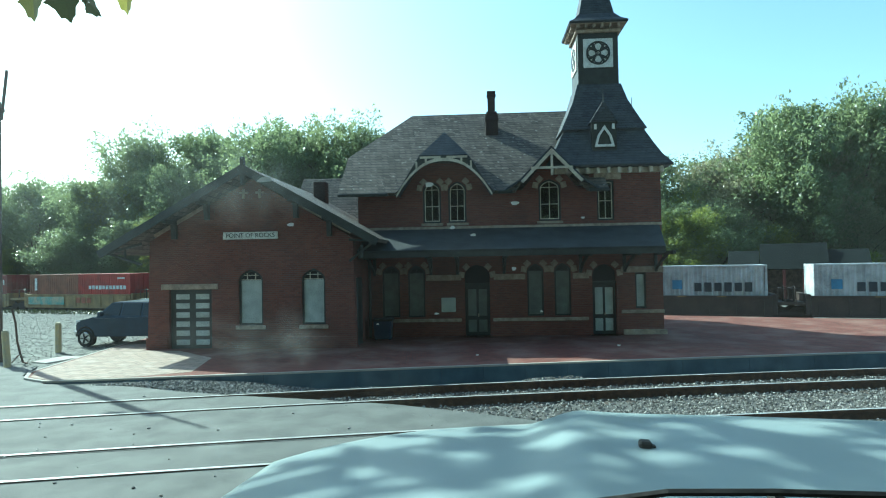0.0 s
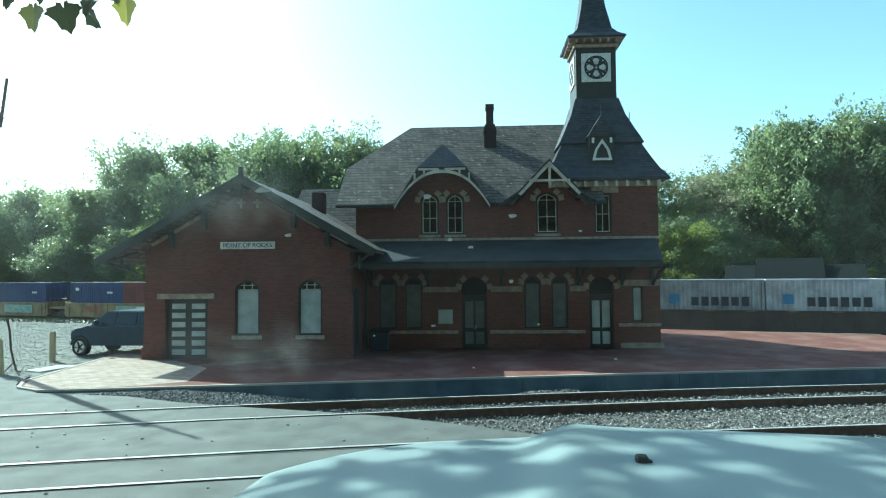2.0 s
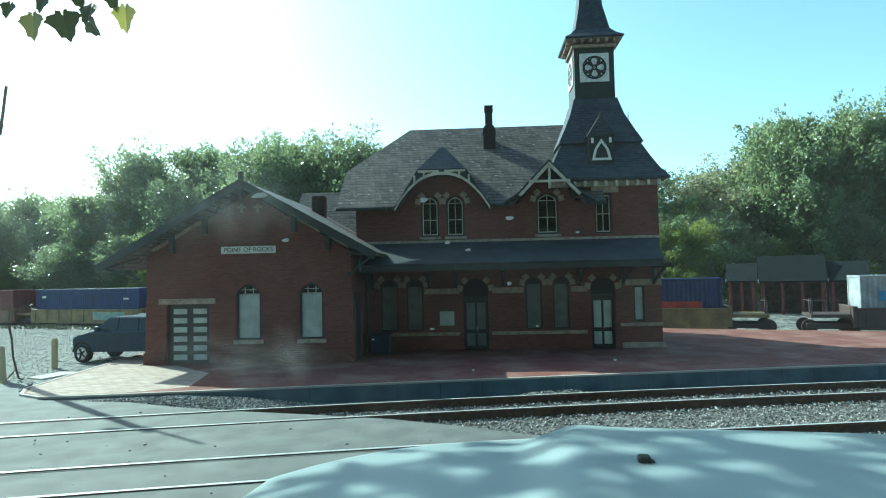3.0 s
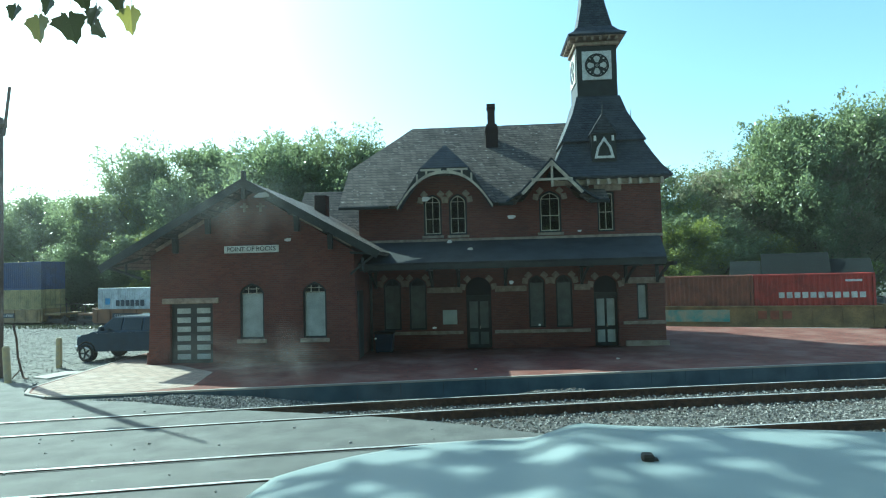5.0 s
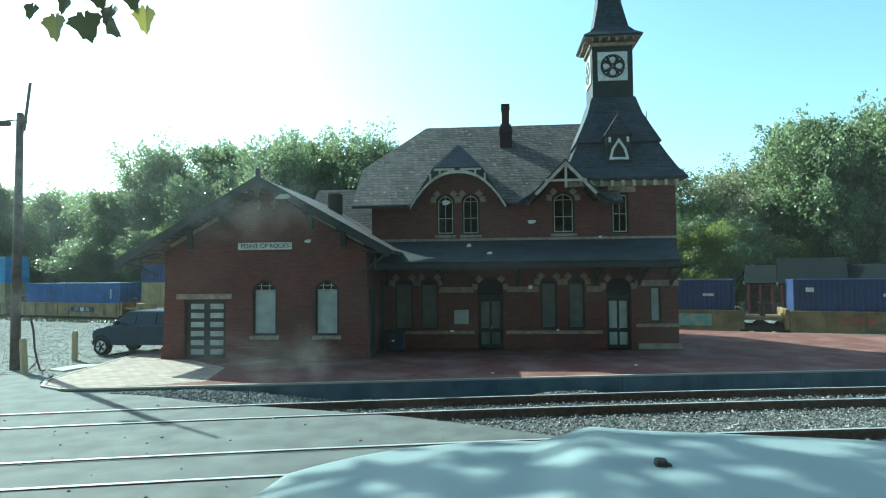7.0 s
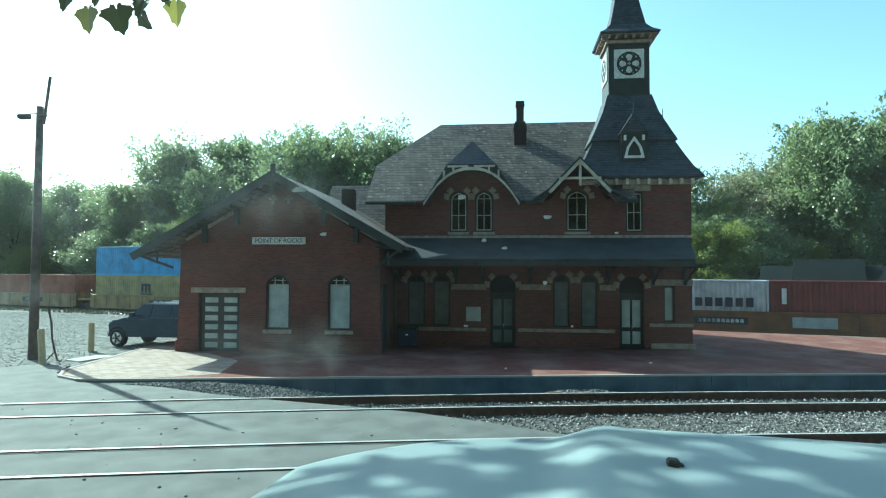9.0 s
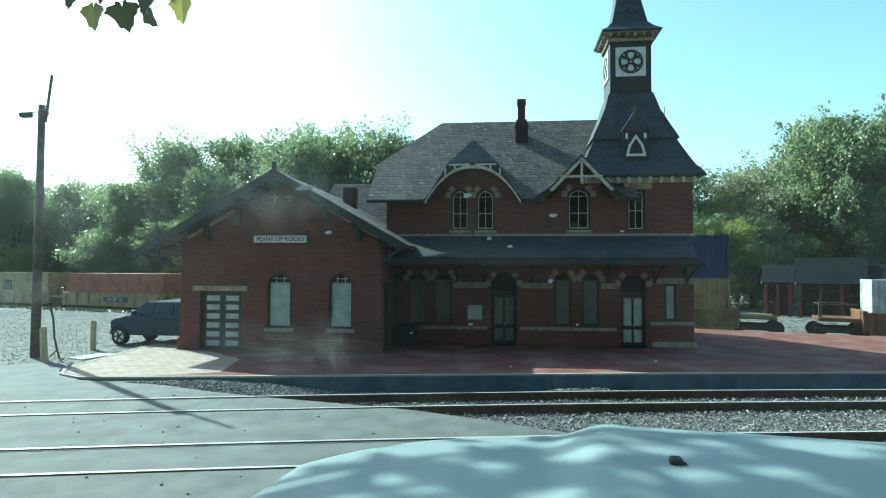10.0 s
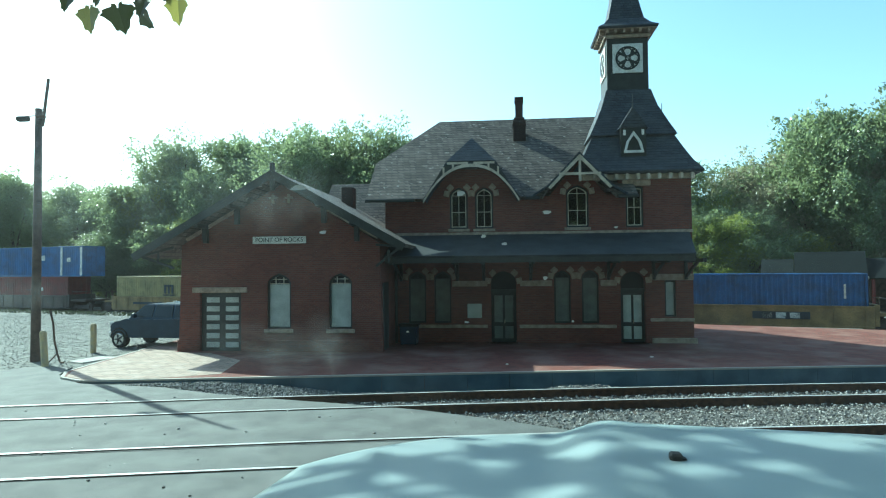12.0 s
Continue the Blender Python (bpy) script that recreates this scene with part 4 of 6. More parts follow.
    inn = [(dx - 0.3, 8.22), (dx + 0.3, 8.22), (dx + 0.2, 8.58), (dx, 8.88), (dx - 0.2, 8.58)]
    part("triangle_frame", pierced(tri, [inn], -0.04, 0.026), WHITE, st)
    for s in (-1, 1):
        part("dormer_stud", boxed(dx + s * 0.38 - 0.05, dx + s * 0.38 + 0.05, -0.03, 0.027, 8.88, 9.1), WHITE, st)
    # low rear block with its own roof and chimney beside the wing
    bm = bmesh.new()
    slab(bm, [(-13.0, 4.2, 5.0), (-17.4, 4.2, 5.0), (-17.4, 7.2, 8.1), (-13.0, 7.2, 8.1)], 0.14)
    slab(bm, [(-13.0, 10.2, 5.0), (-17.4, 10.2, 5.0), (-17.4, 7.2, 8.1), (-13.0, 7.2, 8.1)], 0.14)
    part("rear_roof", bm, SLATE, st, "weathered grey slate roof")
    part("chimney", boxed(-15.6, -15.0, 2.6, 3.2, 5.9, 7.3, 0.03), SOOT_BRICK, st)
    return st


ground_and_tracks()
station()


# ---- freight train on the line behind the station ----
TD = Vector((0.9259, -0.3778, 0))            # the way it runs
TN = Vector((0.3778, 0.9259, 0))             # away from the station
RAIL_Z = -0.5


def run(t):
    """Metres that the train has gone at t seconds; it picks up a little and eases off."""
    nodes = ((0.0, 10.3), (2.0, 10.6), (4.0, 11.2), (7.0, 11.3), (9.0, 11.0), (12.0, 10.7))
    s = 0.0
    for (ta, va), (tb, vb) in zip(nodes, nodes[1:]):
        if t <= ta:
            break
        e = min(t, tb)
        s += (va + (va + (vb - va) * (e - ta) / (tb - ta))) / 2 * (e - ta)
    return s


def on_line(q, z, back=1.3):
    p = Vector((0, 42.4, 0)) + TD * q + TN * back
    return pose(p.x, p.y, z, 0, 0, -22.2)


MOVERS = []   # (thing, place along the train, height)


def steel(name, color):
    return material(name, color, 0.55, 0.1, tuple(c * 0.55 + 0.01 for c in color), 1.3, 18, 0.1, 0.4)


BOX_WHITE, BOX_GREY = steel("white container steel", (0.6, 0.63, 0.66)), steel("faded grey container steel", (0.42, 0.45, 0.47))
BOX_BLUE, BOX_NAVY = steel("blue container steel", (0.035, 0.12, 0.33)), steel("navy container steel", (0.022, 0.045, 0.15))
BOX_SKY = steel("sky blue container steel", (0.1, 0.33, 0.62))
BOX_RED, BOX_BROWN, BOX_MAROON = steel("red container steel", (0.42, 0.045, 0.035)), steel("brown container steel", (0.27, 0.1, 0.06)), steel("maroon container steel", (0.19, 0.035, 0.035))
BOX_ORANGE, BOX_YELLOW = steel("rust orange container steel", (0.34, 0.11, 0.065)), steel("mustard container steel", (0.38, 0.31, 0.14))
WELL_YELLOW, WELL_BROWN = steel("yellow well car paint", (0.3, 0.2, 0.085)), steel("brown well car paint", (0.075, 0.05, 0.045))
WELL_RUST = steel("rust orange well car paint", (0.2, 0.09, 0.04))
GRAFFITI = material("sprayed paint patches", (0.12, 0.32, 0.28), 0.6, dark=(0.4, 0.36, 0.25), scale=2.2, detail=0.2)
INK = material("dark lettering paint", (0.03, 0.04, 0.06), 0.6, bump=0)
WHITE_INK = material("white lettering paint", (0.75, 0.75, 0.72), 0.6, bump=0)
RUST_INK = material("faded red lettering paint", (0.35, 0.11, 0.06), 0.6, bump=0)


def container(q, length, height, z, color, label, marks=()):
    """A corrugated shipping container with its middle at q; marks: (x from middle, z, width, height, material)."""
    c = empty("shipping_container", on_line(q, z), label, "shipping container", "containers on the train")
    h, w = length / 2, 1.2
    bm = bmesh.new()
    n = int(length / 0.28)
    for side in (-1, 1):
        ring = []
        for i in range(n + 1):
            for k, d in ((0.0, 0.0), (0.25, 0.0), (0.4, 0.036), (0.85, 0.036)):
                x = -h + 0.12 + (length - 0.24) * (i + k) / (n + 1)
                ring.append((x, side * (w - 0.02 - d)))
        lo = [bm.verts.new((x, y, 0.16)) for x, y in ring]
        hi = [bm.verts.new((x, y, height - 0.11)) for x, y in ring]
        for i in range(len(ring) - 1):
            bm.faces.new((lo[i], lo[i + 1], hi[i + 1], hi[i]))
    part("side_panel", bm, color, c)
    bm = bmesh.new()
    for x in (-h + 0.06, h - 0.06):
        box(bm, x - 0.02, x + 0.02, -w + 0.06, w - 0.06, 0.14, height - 0.1)
    for k in range(4):
        x = h + 0.01
        tube(bm, [(x - 0.02, -0.75 + k * 0.5, 0.15), (x - 0.02, -0.75 + k * 0.5, height - 0.12)], 0.025, 5)
    part("end_doors", bm, color, c)
    part("roof", boxed(-h + 0.1, h - 0.1, -w + 0.05, w - 0.05, height - 0.06, height - 0.02, 0.01), color, c)
    bm = bmesh.new()
    for x in (-h, h - 0.13):
        for y in (-w, w - 0.13):
            box(bm, x, x + 0.13, y, y + 0.13, 0, height, 0.015)
    for y in (-w, w - 0.1):
        box(bm, -h + 0.13, h - 0.13, y, y + 0.1, 0.0, 0.17, 0.01)
        box(bm, -h + 0.13, h - 0.13, y, y + 0.1, height - 0.12, height - 0.002, 0.01)
    for x in (-h, h - 0.1):
        box(bm, x, x + 0.1, -w + 0.13, w - 0.13, 0, 0.15)
        box(bm, x, x + 0.1, -w + 0.13, w - 0.13, height - 0.12, height - 0.003)
    part("frame", bm, color, c)
    for x, zz, ww, hh, mm in marks:
        part("marking", boxed(x - ww / 2, x + ww / 2, -w - 0.012, -w + 0.01, zz - hh / 2, zz + hh / 2), mm, c)
    MOVERS.append((c, q, z))
    return c


def word(x, z, w, h, m, n):
    """A row of upright bars standing for a brand word."""
    step = w / n
    return [(x - w / 2 + step * (i + 0.5), z, step * 0.72, h * (0.92 + 0.08 * (i % 2)), m) for i in range(n)]


def well_car(q, length, paint, label, marks=(), long_end=0):
    """One unit of a stack train: deep side sills, end decks over the trucks, couplings and rails."""
    c = empty("well_car", on_line(q, RAIL_Z), label, "freight wagon", "well cars of the train")
    h = length / 2
    for y in (-1.42, 1.3):
        bm = boxed(-h, h, y, y + 0.1, 0.32, 1.5, 0.02)
        box(bm, -h, h, y - 0.06, y + 0.16, 1.42, 1.52, 0.015)
        box(bm, -h, h, y - 0.06, y + 0.16, 0.3, 0.4, 0.015)
        for i in range(9):
            x = -h + 0.4 + (length - 0.8) * i / 8
            box(bm, x - 0.04, x + 0.04, y - 0.05, y + 0.15, 0.4, 1.42)
        part("side_sill", bm, paint, c)
    part("well_floor", boxed(-h, h, -1.28, 1.28, 0.28, 0.42), WELL_BROWN, c)
    for s in (-1, 1):
        e = 1.35 + (0.9 if long_end == s else 0)
        bm = boxed(min(s * h, s * (h + e)), max(s * h, s * (h + e)), -1.2, 1.2, 0.95, 1.15, 0.02)
        box(bm, min(s * h, s * (h + 0.25)), max(s * h, s * (h + 0.25)), -1.38, 1.38, 0.4, 1.6, 0.03)
        part("end_deck", bm, paint, c)
        bm = bmesh.new()
        x1 = s * (h + e - 0.1)
        for y in (-1.1, 1.1):
            tube(bm, [(x1, y, 1.1), (x1, y, 1.9)], 0.025, 5)
            tube(bm, [(s * (h + 0.3), y, 1.1), (s * (h + 0.3), y, 1.9), (x1, y, 1.9)], 0.022, 5)
        tube(bm, [(x1, -1.1, 1.9), (x1, 1.1, 1.9)], 0.022, 5)
        tube(bm, [(x1, -0.5, 1.1), (x1, -0.5, 2.05)], 0.06, 6)
        part("handrail", bm, WELL_BROWN, c)
        tb = bmesh.new()
        for x in (s * (h + 0.15), s * (h + e)):
            for y in (-0.75, 0.75):
                tube(tb, [(x, y - 0.06, 0.42), (x, y + 0.06, 0.42)], 0.42, 14)
        box(tb, min(s * h, s * (h + e)) - 0.2, max(s * h, s * (h + e)) + 0.2, -0.95, -0.83, 0.3, 0.62, 0.03)
        box(tb, min(s * h, s * (h + e)) - 0.2, max(s * h, s * (h + e)) + 0.2, 0.83, 0.95, 0.3, 0.62, 0.03)
        part("truck", tb, WELL_BROWN, c)
    for x, zz, ww, hh, mm in marks:
        part("marking", boxed(x - ww / 2, x + ww / 2, -1.5, -1.485, zz - hh / 2, zz + hh / 2), mm, c)
    MOVERS.append((c, q, RAIL_Z))
    return c


def train():
    zb = RAIL_Z + 0.42
    top = lambda: zb + 2.9
    HC, SH, S20, S40 = 2.9, 2.6, 6.06, 12.19
    star = lambda x: [(x, 1.75, 0.55, 0.55, BOX_SKY)]
    msk = lambda x: word(x, 1.6, 3.3, 0.55, INK, 6)
    brown = "brown steel well car carrying grey containers"
    # cars in dark brown with pairs of short pale containers
    for q, cols in ((30.5, (BOX_WHITE, BOX_WHITE)), (15.95, (BOX_WHITE, BOX_WHITE)), (1.2, (BOX_GREY, BOX_WHITE))):
        well_car(q, 12.6, WELL_BROWN, brown, [(-3 + k * 2.2, 1.47, 0.5, 0.06, WELL_YELLOW) for k in range(4)], -1 if q < 5 else 0)
        for s, col in zip((-1, 1), cols):
            container(q + s * 3.07, S20, HC, zb, col, "short pale grey shipping container with dark markings", star(-1.9) + msk(0.65))
    yel = "yellow steel well car with faded markings and graffiti"
    ttx = lambda x, m=RUST_INK: word(x, 1.0, 1.9, 0.5, m, 3)
    plate = lambda x: [(x, 0.95, 2.9, 0.42, INK)]
    tag = lambda x, w: [(x, 0.95, w, 0.7, GRAFFITI)]
    # navy and red pair
    well_car(-18.0, 12.6, WELL_YELLOW, yel, plate(1.0), 1)
    container(-14.95, S20, HC, zb, BOX_NAVY, "short navy shipping container with red and white markings", [(0.6, 1.3, 2.6, 0.4, BOX_RED), (-1.5, 1.3, 1.0, 0.4, WHITE_INK)])
    container(-21.05, S20, HC, zb, BOX_NAVY, "short navy shipping container", [])
    # brown and red pair
    well_car(-32.7, 12.6, WELL_YELLOW, yel, ttx(1.0) + tag(-3.6, 4.5))
    container(-35.75, S20, HC, zb, BOX_BROWN, "short brown shipping container with white marks", [(-2.2, 2.0, 0.3, 1.1, WHITE_INK)])
    container(-29.65, S20, HC, zb, BOX_RED, "short red shipping container with white lettering bars", word(0.4, 1.7, 4.4, 0.34, WHITE_INK, 11) + [(2.0, 2.5, 0.8, 0.12, WHITE_INK)])
    # navy and maroon pair
    well_car(-47.9, 12.6, WELL_YELLOW, yel, ttx(-3.0) + tag(1.6, 4.0))
    container(-50.95, S20, HC, zb, BOX_NAVY, "short navy shipping container with small white marks", [(-2.2, 2.3, 0.4, 0.25, WHITE_INK), (1.6, 2.0, 0.6, 0.16, WHITE_INK)])
    container(-44.85, S20, HC, zb, BOX_MAROON, "short maroon shipping container", [(2.6, 2.2, 0.1, 0.5, WHITE_INK)])
    # two navy boxes
    well_car(-63.1, 12.6, WELL_YELLOW, yel, tag(3.0, 3.6))
    container(-60.05, S20, HC, zb, BOX_NAVY, "short navy shipping container with small white marks", [(1.6, 2.0, 0.6, 0.16, WHITE_INK)])
    container(-66.15, S20, HC, zb, BOX_NAVY, "short navy shipping container", [(-2.0, 2.2, 0.5, 0.2, WHITE_INK)])
    # white and maroon pair
    well_car(-78.3, 12.6, WELL_RUST, "rust-orange steel well car with faded markings", plate(-2.6) + word(-2.6, 0.95, 2.5, 0.22, WHITE_INK, 10) + [(2.2, 0.95, 2.2, 0.6, BOX_GREY)], -1)
    container(-81.35, S20, HC, zb, BOX_WHITE, "short white shipping container with dark markings", star(-1.9) + msk(0.65))
    container(-75.25, S20, HC, zb, BOX_MAROON, "short maroon shipping container with white marks", [(-2.3, 2.0, 0.25, 0.9, WHITE_INK)])
    # stacked navy over mustard
    emblem = [(0.2 + dx, 1.75, 0.22, 0.75, INK) for dx in (-0.42, 0.0, 0.42)] + [(0.2, 2.06, 1.05, 0.16, INK), (0.2, 1.25, 1.3, 0.1, INK)]
    well_car(-97.5, 12.6, WELL_YELLOW, yel, plate(1.6) + word(1.6, 0.95, 2.5, 0.22, WHITE_INK, 10), 1)
    container(-97.5, S40, HC, zb, BOX_YELLOW, "long mustard shipping container with a dark emblem", emblem)
    container(-97.5, S40, SH, top(), BOX_NAVY, "long navy shipping container stacked on another", word(-4.8, 2.15, 1.3, 0.3, BOX_YELLOW, 5))
    # single blue
    well_car(-112.2, 12.6, WELL_YELLOW, yel, plate(1.8) + word(1.8, 0.95, 2.1, 0.34, WHITE_INK, 3))
    container(-112.2, S40, HC, zb, BOX_BLUE, "long blue shipping container", [(5.0, 1.9, 0.1, 0.8, WHITE_INK)])
    # sky blue over mustard
    well_car(-127.4, 12.6, WELL_YELLOW, yel, plate(2.4) + word(2.4, 0.95, 2.1, 0.34, WHITE_INK, 3))
    container(-127.4, S40, HC, zb, BOX_YELLOW, "long mustard shipping container with a dark emblem", emblem)
    container(-127.4, S40, SH, top(), BOX_SKY, "long sky blue shipping container stacked on another", [])
    # rust orange
    well_car(-142.4, 12.6, WELL_YELLOW, yel, plate(0.6) + word(0.6, 0.95, 2.1, 0.34, WHITE_INK, 3))
    container(-142.4, S40, HC, zb, BOX_ORANGE, "long rust orange shipping container", [])
    # mustard
    well_car(-157.4, 12.6, WELL_YELLOW, yel, [(-2.0, 0.95, 3.4, 0.2, INK)])
    container(-157.4, S40, HC, zb, BOX_YELLOW, "long mustard shipping container with a dark emblem", emblem)
    # stacked blue over maroon
    well_car(-176.1, 12.6, WELL_BROWN, "dark brown steel well car", [], 1)
    container(-176.1, S40, HC, zb, BOX_MAROON, "long maroon shipping container", [(2.2, 1.7, 0.8, 0.3, WHITE_INK)])
    container(-176.1, 16.15, HC, top(), BOX_BLUE, "extra-long blue shipping container stacked on another", [(5.2, 1.45, 0.28, 2.7, WHITE_INK), (7.9, 1.45, 0.28, 2.7, WHITE_INK), (2.4, 1.8, 0.9, 0.5, WHITE_INK), (6.2, 1.6, 0.5, 0.4, WHITE_INK)])
    container(-192.1, S40, HC, zb, BOX_MAROON, "long maroon shipping container", [])
    well_car(-192.1, 12.6, WELL_BROWN, "dark brown steel well car", [])
    # its track
    tr = empty("railway_track", Matrix(), "rusty railway track behind the station", "railway track")
    for y in (-0.72, 0.72):
        part("rail", boxed(-190, 150, y - 0.035, y + 0.035, -0.15, 0, 0.01), RAIL, tr, m=on_line(0, RAIL_Z, 1.3 + y))
    part("ballast_bed", prism(bmesh.new(), [(-3.2, -0.06), (-2.2, 0.42), (2.2, 0.42), (3.2, -0.06)], -190, 150, "x"), BALLAST_BED, tr, m=on_line(0, RAIL_Z - 0.5))


# ---- trees ----
def leaves(p, out, size, rng):
    """Small three-cornered leaf sprays at the points p, each leaning along its direction out."""
    n = len(p)
    a = out + rng.normal(0, 0.75, (n, 3))
    a /= np.linalg.norm(a, axis=1)[:, None]
    b = np.cross(a, rng.normal(size=(n, 3)))
    b /= np.linalg.norm(b, axis=1)[:, None]
    s = size * rng.uniform(0.55, 1.35, n)[:, None]
    v = np.stack([p - a * s * 0.5 - b * s * 0.42, p - a * s * 0.35 + b * s * 0.42, p + a * s], 1).reshape(-1, 3)
    return v, np.arange(3 * n).reshape(-1, 3)


def leaf_cloud(centres, per, spread, size, rng, flat=0.75):
    """Loose clumps of leaves round the centres."""
    n = len(centres) * per
    c, r = np.repeat(np.array(centres), per, 0), np.repeat(np.array(spread), per)
    d = rng.normal(size=(n, 3))
    d /= np.linalg.norm(d, axis=1)[:, None]
    p = c + d * (r * rng.uniform(0.25, 1.0, n) ** 0.6)[:, None] * np.array([1, 1, flat])
    return leaves(p, d + np.array([0, 0, 0.6]), size, rng)


def make_tree(name, height, spread, leaf, seed, label, boughs=40, twigs=9, per=92, size=0.185, low=0.1, upright=0.8):
    """A trunk with rising boughs; every bough carries twigs, and every twig a spray of leaves that points up and out."""
    rng = np.random.default_rng(seed)
    t = empty(name, Matrix(), label, "tree")
    trunk = bmesh.new()
    lean = rng.uniform(-0.5, 0.5, 2)
    line = [Vector((lean[0] * f * f, lean[1] * f * f, height * 0.86 * f)) for f in (0, 0.15, 0.35, 0.6, 0.85, 1)]
    tube(trunk, line, [height * 0.02 * k for k in (1.25, 1, 0.8, 0.55, 0.3, 0.12)], 8)
    pts, outs = [], []
    for k in range(boughs):
        f = low + (0.98 - low) * (k + rng.uniform(0, 1)) / boughs
        base = line[0].lerp(line[-1], max(0.06, f * 0.9))
        a = k * 2.4 + rng.uniform(-0.5, 0.5)
        reach = spread * (math.sin(math.pi * min(1, 0.25 + 0.72 * f)) ** 0.7) * rng.uniform(0.5, 1.12)
        way = Vector((math.cos(a), math.sin(a), upright * rng.uniform(0.4, 1.3)))
        tip = base + way * reach
        tip.z = min(tip.z, height * rng.uniform(0.93, 1.04))
        if k % 2 == 0:
            tube(trunk, [base, base.lerp(tip, 0.5) + Vector((0, 0, 0.1 * reach)), tip], [height * 0.007, height * 0.0045, height * 0.0015], 5)
        for _ in range(twigs):
            g = rng.uniform(0.35, 1.05)
            c = np.array(base.lerp(tip, g)) + rng.normal(0, 0.11 * spread, 3)
            d = np.array(way.normalized()) * 0.7 + rng.normal(0, 0.5, 3) + np.array([0, 0, 0.55])
            d /= np.linalg.norm(d)
            long, wide = spread * rng.uniform(0.16, 0.34), spread * rng.uniform(0.07, 0.13)
            u = rng.uniform(-0.45, 1, per)
            p = c + d * (u * long)[:, None] + rng.normal(0, 1, (per, 3)) * (wide * (1.05 - 0.75 * np.clip(u, 0, 1)))[:, None]
            p[:, 2] = np.maximum(p[:, 2], height * low * 0.3)
            pts.append(p)
            outs.append(np.repeat(d[None], per, 0))
    part("trunk", trunk, BARK, t)
    v, f = leaves(np.concatenate(pts), np.concatenate(outs), size, rng)
    me = bpy.data.meshes.new("crown")
    me.from_pydata(v.tolist(), [], f.tolist())
    me.materials.append(leaf)
    crown = new("crown", me)
    crown.parent = t
    return t


def woods():
    kinds = [make_tree("tree", 16, 5.2, LEAF, 11, "tall broadleaf tree with dense green leaves"),
             make_tree("tree", 15, 4.4, LEAF, 12, "tall broadleaf tree with dense green leaves", upright=1.1),
             make_tree("tree", 17, 5.4, LEAF_YELLOW, 13, "tall tree with yellow-green turning leaves"),
             make_tree("tree", 16, 4.6, LEAF_DRY, 14, "tall tree with olive brown leaves", boughs=40, upright=1.0),
             make_tree("tree", 18, 5.2, LEAF, 15, "tall broadleaf tree with dense green leaves", upright=1.2)]
    sky_blocker = make_tree("tree", 16, 5.4, LEAF, 16, "unseen broadleaf tree added to block skylight", boughs=30, twigs=7, per=34, size=0.36)
    for k in kinds:
        k["group"] = "woods behind the railway line"
    rng = random.Random(5)
    # picture column, top, distance and kind: tops follow the skyline of the woods
    spots = [(-120, 262, 80, 0), (-40, 268, 76, 1), (20, 262, 74, 4), (75, 352, 84, 1), (130, 322, 74, 0), (175, 308, 80, 4), (225, 322, 70, 1), (275, 300, 72, 2), (325, 252, 74, 0), (372, 262, 68, 4), (412, 244, 76, 1), (428, 312, 60, 2),
             (470, 240, 72, 4), (520, 246, 66, 0), (575, 236, 72, 1), (630, 226, 68, 4), (690, 236, 70, 0), (760, 262, 74, 1), (840, 250, 70, 4), (930, 260, 66, 0), (1010, 262, 64, 1), (1090, 270, 62, 4), (1180, 268, 60, 0),
             (1240, 285, 58, 2), (1268, 330, 52, 2), (1300, 262, 62, 3), (1340, 248, 66, 3), (1365, 290, 56, 3), (1405, 212, 60, 3), (1440, 250, 56, 0), (1480, 200, 58, 1), (1530, 208, 55, 3), (1590, 192, 56, 0), (1650, 200, 54, 1), (1720, 200, 56, 3),
             (60, 400, 64, 2), (190, 410, 62, 0), (300, 390, 60, 1), (350, 330, 62, 2), (1330, 380, 53, 0), (1420, 370, 54, 2), (1520, 330, 53, 1), (1230, 380, 54, 0), (1590, 340, 52, 3)]
    tops = (16, 15, 17, 16, 18)
    used = set()
    for px, top, dist, k in spots:
        clear = (8.5 + 0.9259 * 42.4) / (0.3778 * (px - 784) / 1060 + 0.9259)     # clear of the passing wagons
        dist = max(dist, clear)
        x, z = (px - 784) / 1060 * dist, 3.3 + (475 - top) * dist / 1060
        s = z / (tops[k] * 1.02)
        m = pose(x, dist, -0.4, 0, 0, rng.uniform(0, 360)) @ Matrix.Diagonal((max(s, 0.75), max(s, 0.75), s, 1))
        if k in used:
            copy_thing(kinds[k], m)
        else:
            kinds[k].matrix_basis = m
            used.add(k)
    # unseen trees added behind the street, at the camera's back, to block skylight
    for k in range(26):
        a = radians(203 + 134 * k / 25)
        r = 17 + 5 * (k % 3)
        m = pose(2 + r * math.cos(a), -2 + r * math.sin(a), 0.5, 0, 0, k * 77) @ Matrix.Diagonal((1.5, 1.5, 1.75, 1))
        if k:
            copy_thing(sky_blocker, m)
        else:
            sky_blocker.matrix_basis = m
    # undergrowth along the line
    rs = np.random.default_rng(3)
    centres, rad = [], []
    for _ in range(620):
        q = rs.uniform(-75, 75)
        p = Vector((0, 42.4, 0)) + TD * q + TN * rs.uniform(9, 24)
        if 19 < p.x < 40 and p.y < 49:
            continue
        centres.append((p.x, p.y, rs.uniform(-0.3, 4.2)))
        rad.append(rs.uniform(0.7, 1.7))
    # dry grass between the lot and the line, its colour darkened for shade
    gr = np.random.default_rng(9)
    n = 5000
    q, d = gr.uniform(-60, -8, n), gr.uniform(-7.6, -3.2, n)
    gx, gy = TD.x * q + TN.x * d, 42.4 + TD.y * q + TN.y * d
    gz = np.array([hill(a, b) for a, b in zip(gx, gy)])
